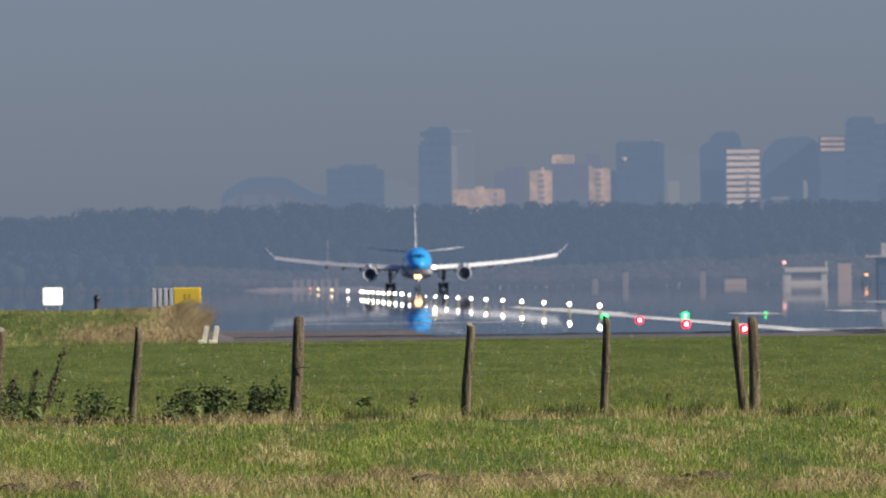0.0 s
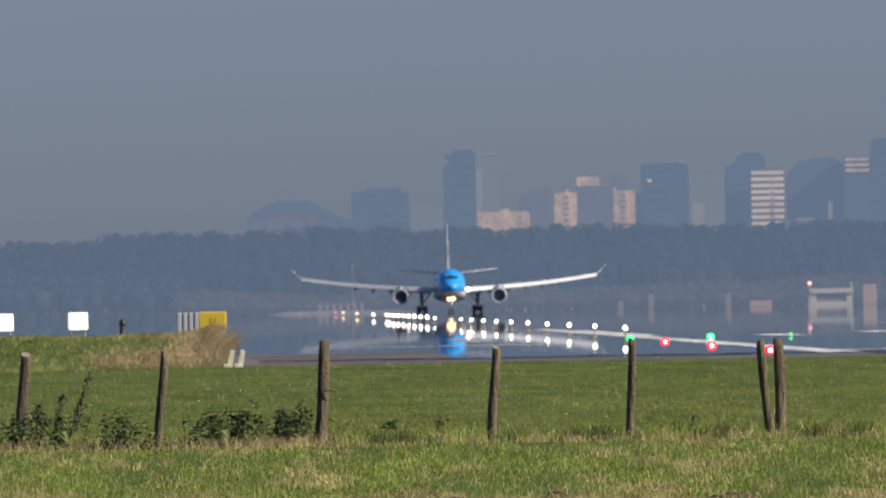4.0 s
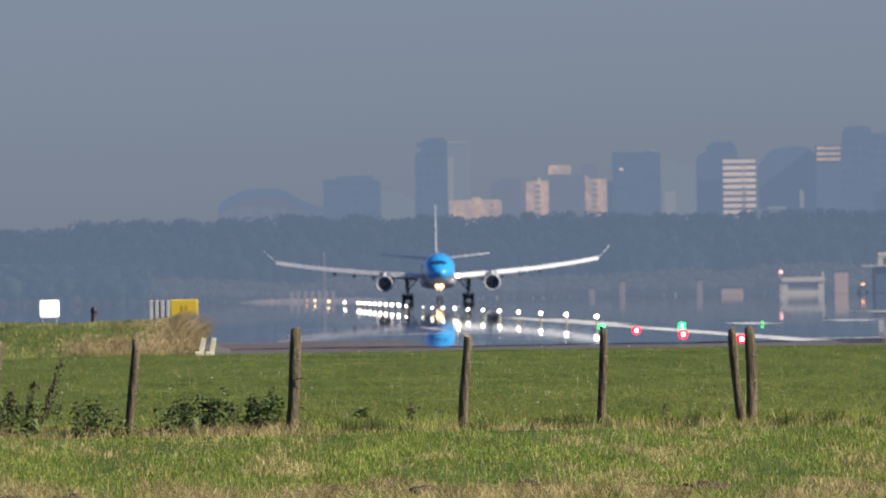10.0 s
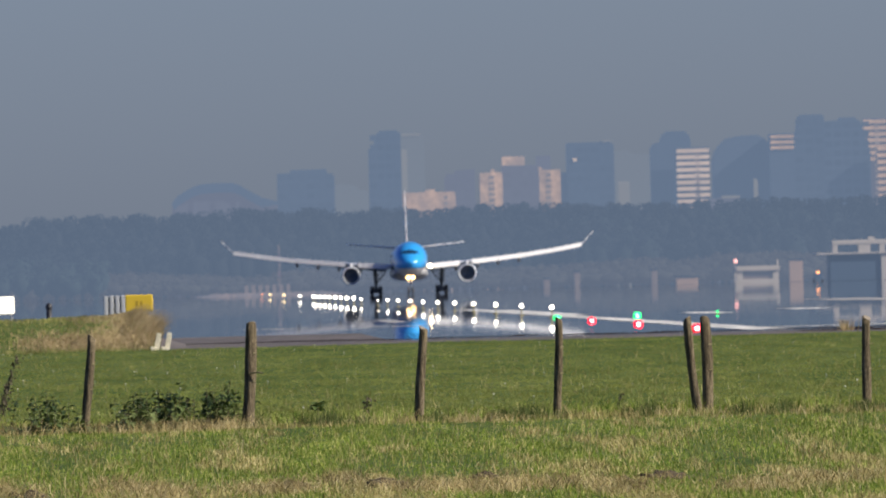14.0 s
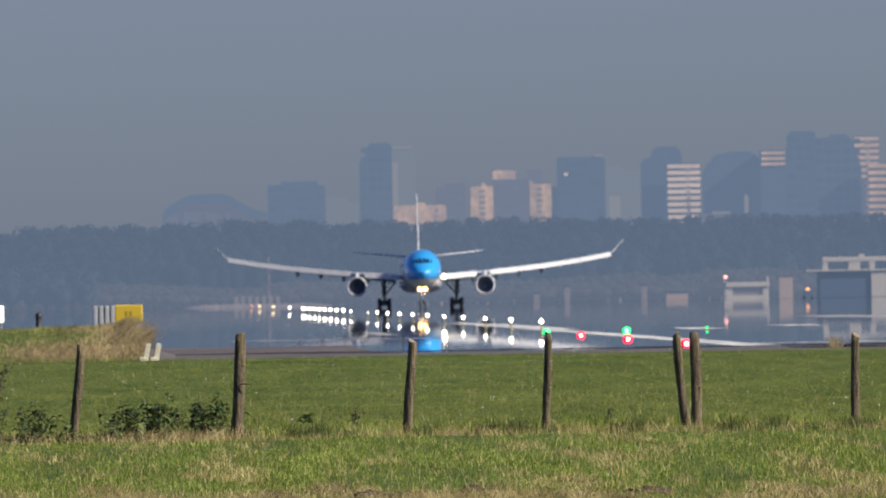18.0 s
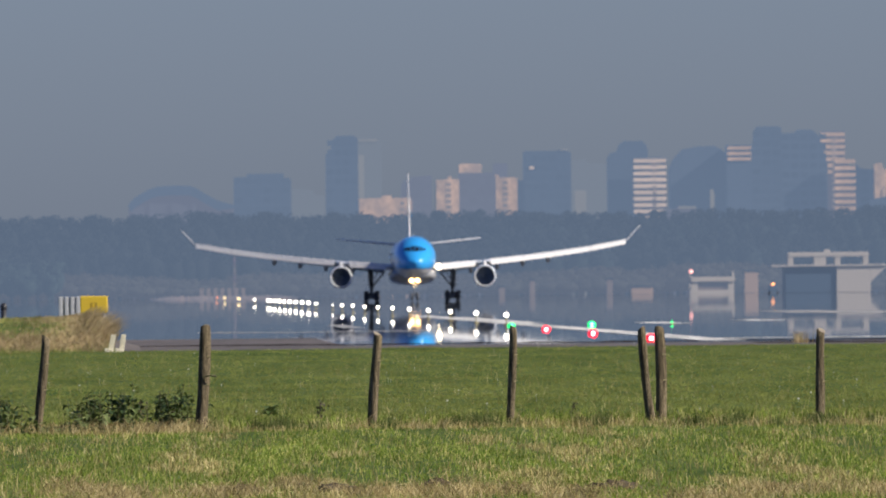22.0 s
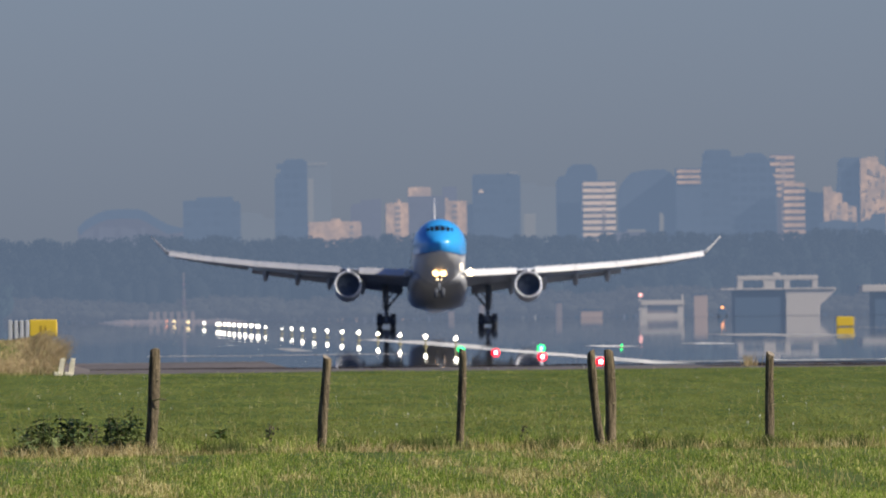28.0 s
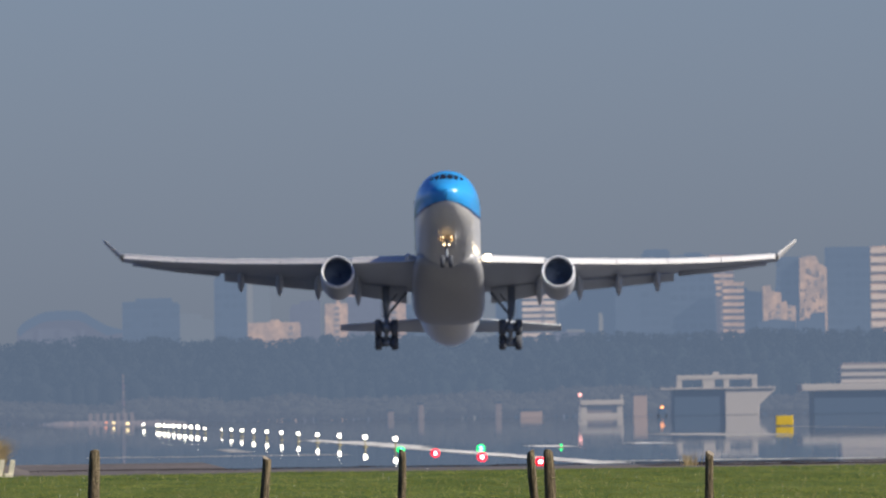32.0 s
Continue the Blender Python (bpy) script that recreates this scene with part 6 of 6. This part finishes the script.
    strew("fence_tufts", "dense dark grass tufts scattered along the fence line", M_TUFT, x, y, rs.uniform(0.09, 0.27, len(x)) * np.repeat(rs.uniform(0.55, 1.1, k), 130), rs.uniform(0.002, 0.005, len(x)), rs.uniform(0.1, 0.9, len(x)), 14)
    # brown seeded grass on the bank
    k = 1700
    cx, cy = -0.95 - np.abs(rs.normal(0, 1.0, k)) * 0.85, rs.uniform(419, 458, k)
    x, y = np.repeat(cx, 7) + rs.normal(0, 0.06, k * 7), np.repeat(cy, 7) + rs.normal(0, 0.4, k * 7)
    tall = np.clip(1.2 + x * 0.45, 0.25, 1.0)
    strew("bank_grass", "tall brown seeded grass on the low bank", M_REED, x, y, rs.uniform(0.14, 0.50, len(x)) * tall, rs.uniform(0.005, 0.010, len(x)), rs.uniform(0.1, 0.7, len(x)), 6, bend=0.15)
    k = 130
    cx, cy = rs.uniform(-1.5, -0.74, k), rs.uniform(424, 440, k)
    x, y = np.repeat(cx, 12) + rs.normal(0, 0.05, k * 12), np.repeat(cy, 12) + rs.normal(0, 0.3, k * 12)
    tall = np.clip(1.0 + (x + 0.85) * 0.6, 0.4, 1.0)
    strew("leaning_reeds", "long brown seeded reeds leaning off the end of the bank", M_REED, x, y, rs.uniform(0.30, 0.72, len(x)) * tall, rs.uniform(0.004, 0.009, len(x)), rs.uniform(0.05, 0.45, len(x)), 16, bend=0.72)
    k = 900
    cx, cy = np.clip(rs.normal(-2.2, 0.95, k), -5.5, -0.95), rs.normal(421.5, 2.2, k)
    x, y = np.repeat(cx, 7) + rs.normal(0, 0.06, k * 7), np.repeat(cy, 7) + rs.normal(0, 0.4, k * 7)
    strew("bank_foot_grass", "bleached brown grass at the foot of the bank", M_REED, x, y, rs.uniform(0.08, 0.22, len(x)), rs.uniform(0.006, 0.012, len(x)), rs.uniform(0.2, 0.9, len(x)), 8)
    k = 2600
    cx, cy = rs.uniform(-12, -0.6, k), rs.uniform(412, 460, k)
    x, y = np.repeat(cx, 6) + rs.normal(0, 0.08, k * 6), np.repeat(cy, 6) + rs.normal(0, 0.4, k * 6)
    strew("bank_turf", "green turf covering the low bank", M_BANK, x, y, rs.uniform(0.05, 0.13, len(x)), rs.uniform(0.006, 0.012, len(x)), rs.uniform(0.1, 0.7, len(x)), 7)
    # a seeded tuft at the edge of the asphalt
    rs = np.random.RandomState(77)
    x, y = 16.4 + rs.normal(0, 0.10, 90), 428 + rs.normal(0, 0.3, 90)
    tuft = strew("grass_tuft", "small yellowish seeded grass tuft at the asphalt edge", M_REED, x, y, rs.uniform(0.15, 0.42, 90), rs.uniform(0.006, 0.012, 90), rs.uniform(0.1, 0.8, 90), 9)
    # white clover and daisy heads
    rs = np.random.RandomState(31)
    k = 90
    yy = 1 / rs.uniform(1 / 415, 1 / 205, k)
    xx = rs.uniform(-0.020, 0.054, k) * yy
    bm = bmesh.new()
    for a, b in zip(xx, yy):
        zz = ground_z(a, b) + rs.uniform(0.07, 0.12)
        r = rs.uniform(0.008, 0.017)
        ring = [bm.verts.new((a + r * math.cos(t), b + 0.3 * r * math.sin(t), zz + r * 0.6 * math.sin(t))) for t in [1.047 * i for i in range(6)]]
        bm.faces.new(ring)
        tip = bm.verts.new((a, b, zz + r))
        for i in range(6):
            bm.faces.new((ring[i], ring[(i + 1) % 6], tip))
        tube(bm, (a, b, zz - 0.11), (a, b, zz), 0.002, 0.002, 3)
    tagged(finish("meadow_flowers", bm, M_PETAL), "scattered small white flower heads in the grass", "flowers", kind="stuff")


make_grass()


# ---- movement ----
def motions():
    rows = []
    side = ((0, 37.0), (6, 36.8), (13, 36.5), (19, 36.4), (22, 35.9), (25, 35.9), (28, 36.6), (32, 36.25))
    lift = ((0, 0.0), (28.2, 0.0), (29, 0.2), (29.5, 0.7), (30, 1.52), (30.5, 2.62), (31, 4.03), (31.5, 5.86), (32, 7.92))
    nose = ((0, 0.0), (25.0, 0.3), (25.5, 0.9), (26, 1.8), (27, 4.0), (27.5, 5.4), (28, 7.6), (29, 9.6), (30, 12.2), (31, 13.9), (32, 15.15))
    bank = ((0, 0.0), (25.5, 0.0), (28, 0.6), (30, 1.2), (31, 1.05), (32, 0.75))

    def value(table, t):
        return float(np.interp(t, [r[0] for r in table], [r[1] for r in table]))

    yaw = ((0, 0.0), (27.0, 0.0), (28, -0.5), (29, -0.8), (30, -1.2), (32, -1.8))
    flex = ((0, -0.8), (6, -0.1), (13, 0.7), (20, 1.0), (25, 1.5), (26, 1.9), (28, 3.6), (29, 4.2), (30, 4.4), (32, 4.6))
    up = {s: [] for _, s in WINGS}
    for t in [2.0 * i for i in range(12)] + [24, 25] + [25.5 + 0.5 * i for i in range(14)]:
        d = 0.005934 * t ** 3 - 1.085909 * t ** 2 - 33.27965 * t + 3475.16 - 9.0
        rows.append((t, pose(value(side, t), d, RUN_Z + value(lift, t), -value(nose, t), value(bank, t), value(yaw, t))))
        for s in up:
            up[s].append((t, pose(s * 2.5, 0, 4.4) @ pose(0, 0, 0, 0, -s * value(flex, t), 0) @ pose(-s * 2.5, 0, -4.4)))
    walk(airliner, rows)
    hang = ((0, 0.0), (27.5, 0.0), (29, 0.12), (29.6, 0.45), (32, 0.5))
    tilt = ((0, 0.0), (26, 0.0), (27.5, 5.0), (28.5, 8.5), (29.2, 10.0), (29.8, -20.0), (32, -24.0))
    times = [r[0] for r in rows]
    for bogie, gx in BOGIES:
        walk(bogie, [(t, pose(gx, 0, 0.7 - value(hang, t), value(tilt, t), 0, 0) @ pose(-gx, 0, -0.7)) for t in times])
    for oleo in OLEOS:
        walk(oleo, [(t, pose(0, 0, -value(hang, t))) for t in times])
    for wing, s in WINGS:
        walk(wing, up[s])


motions()
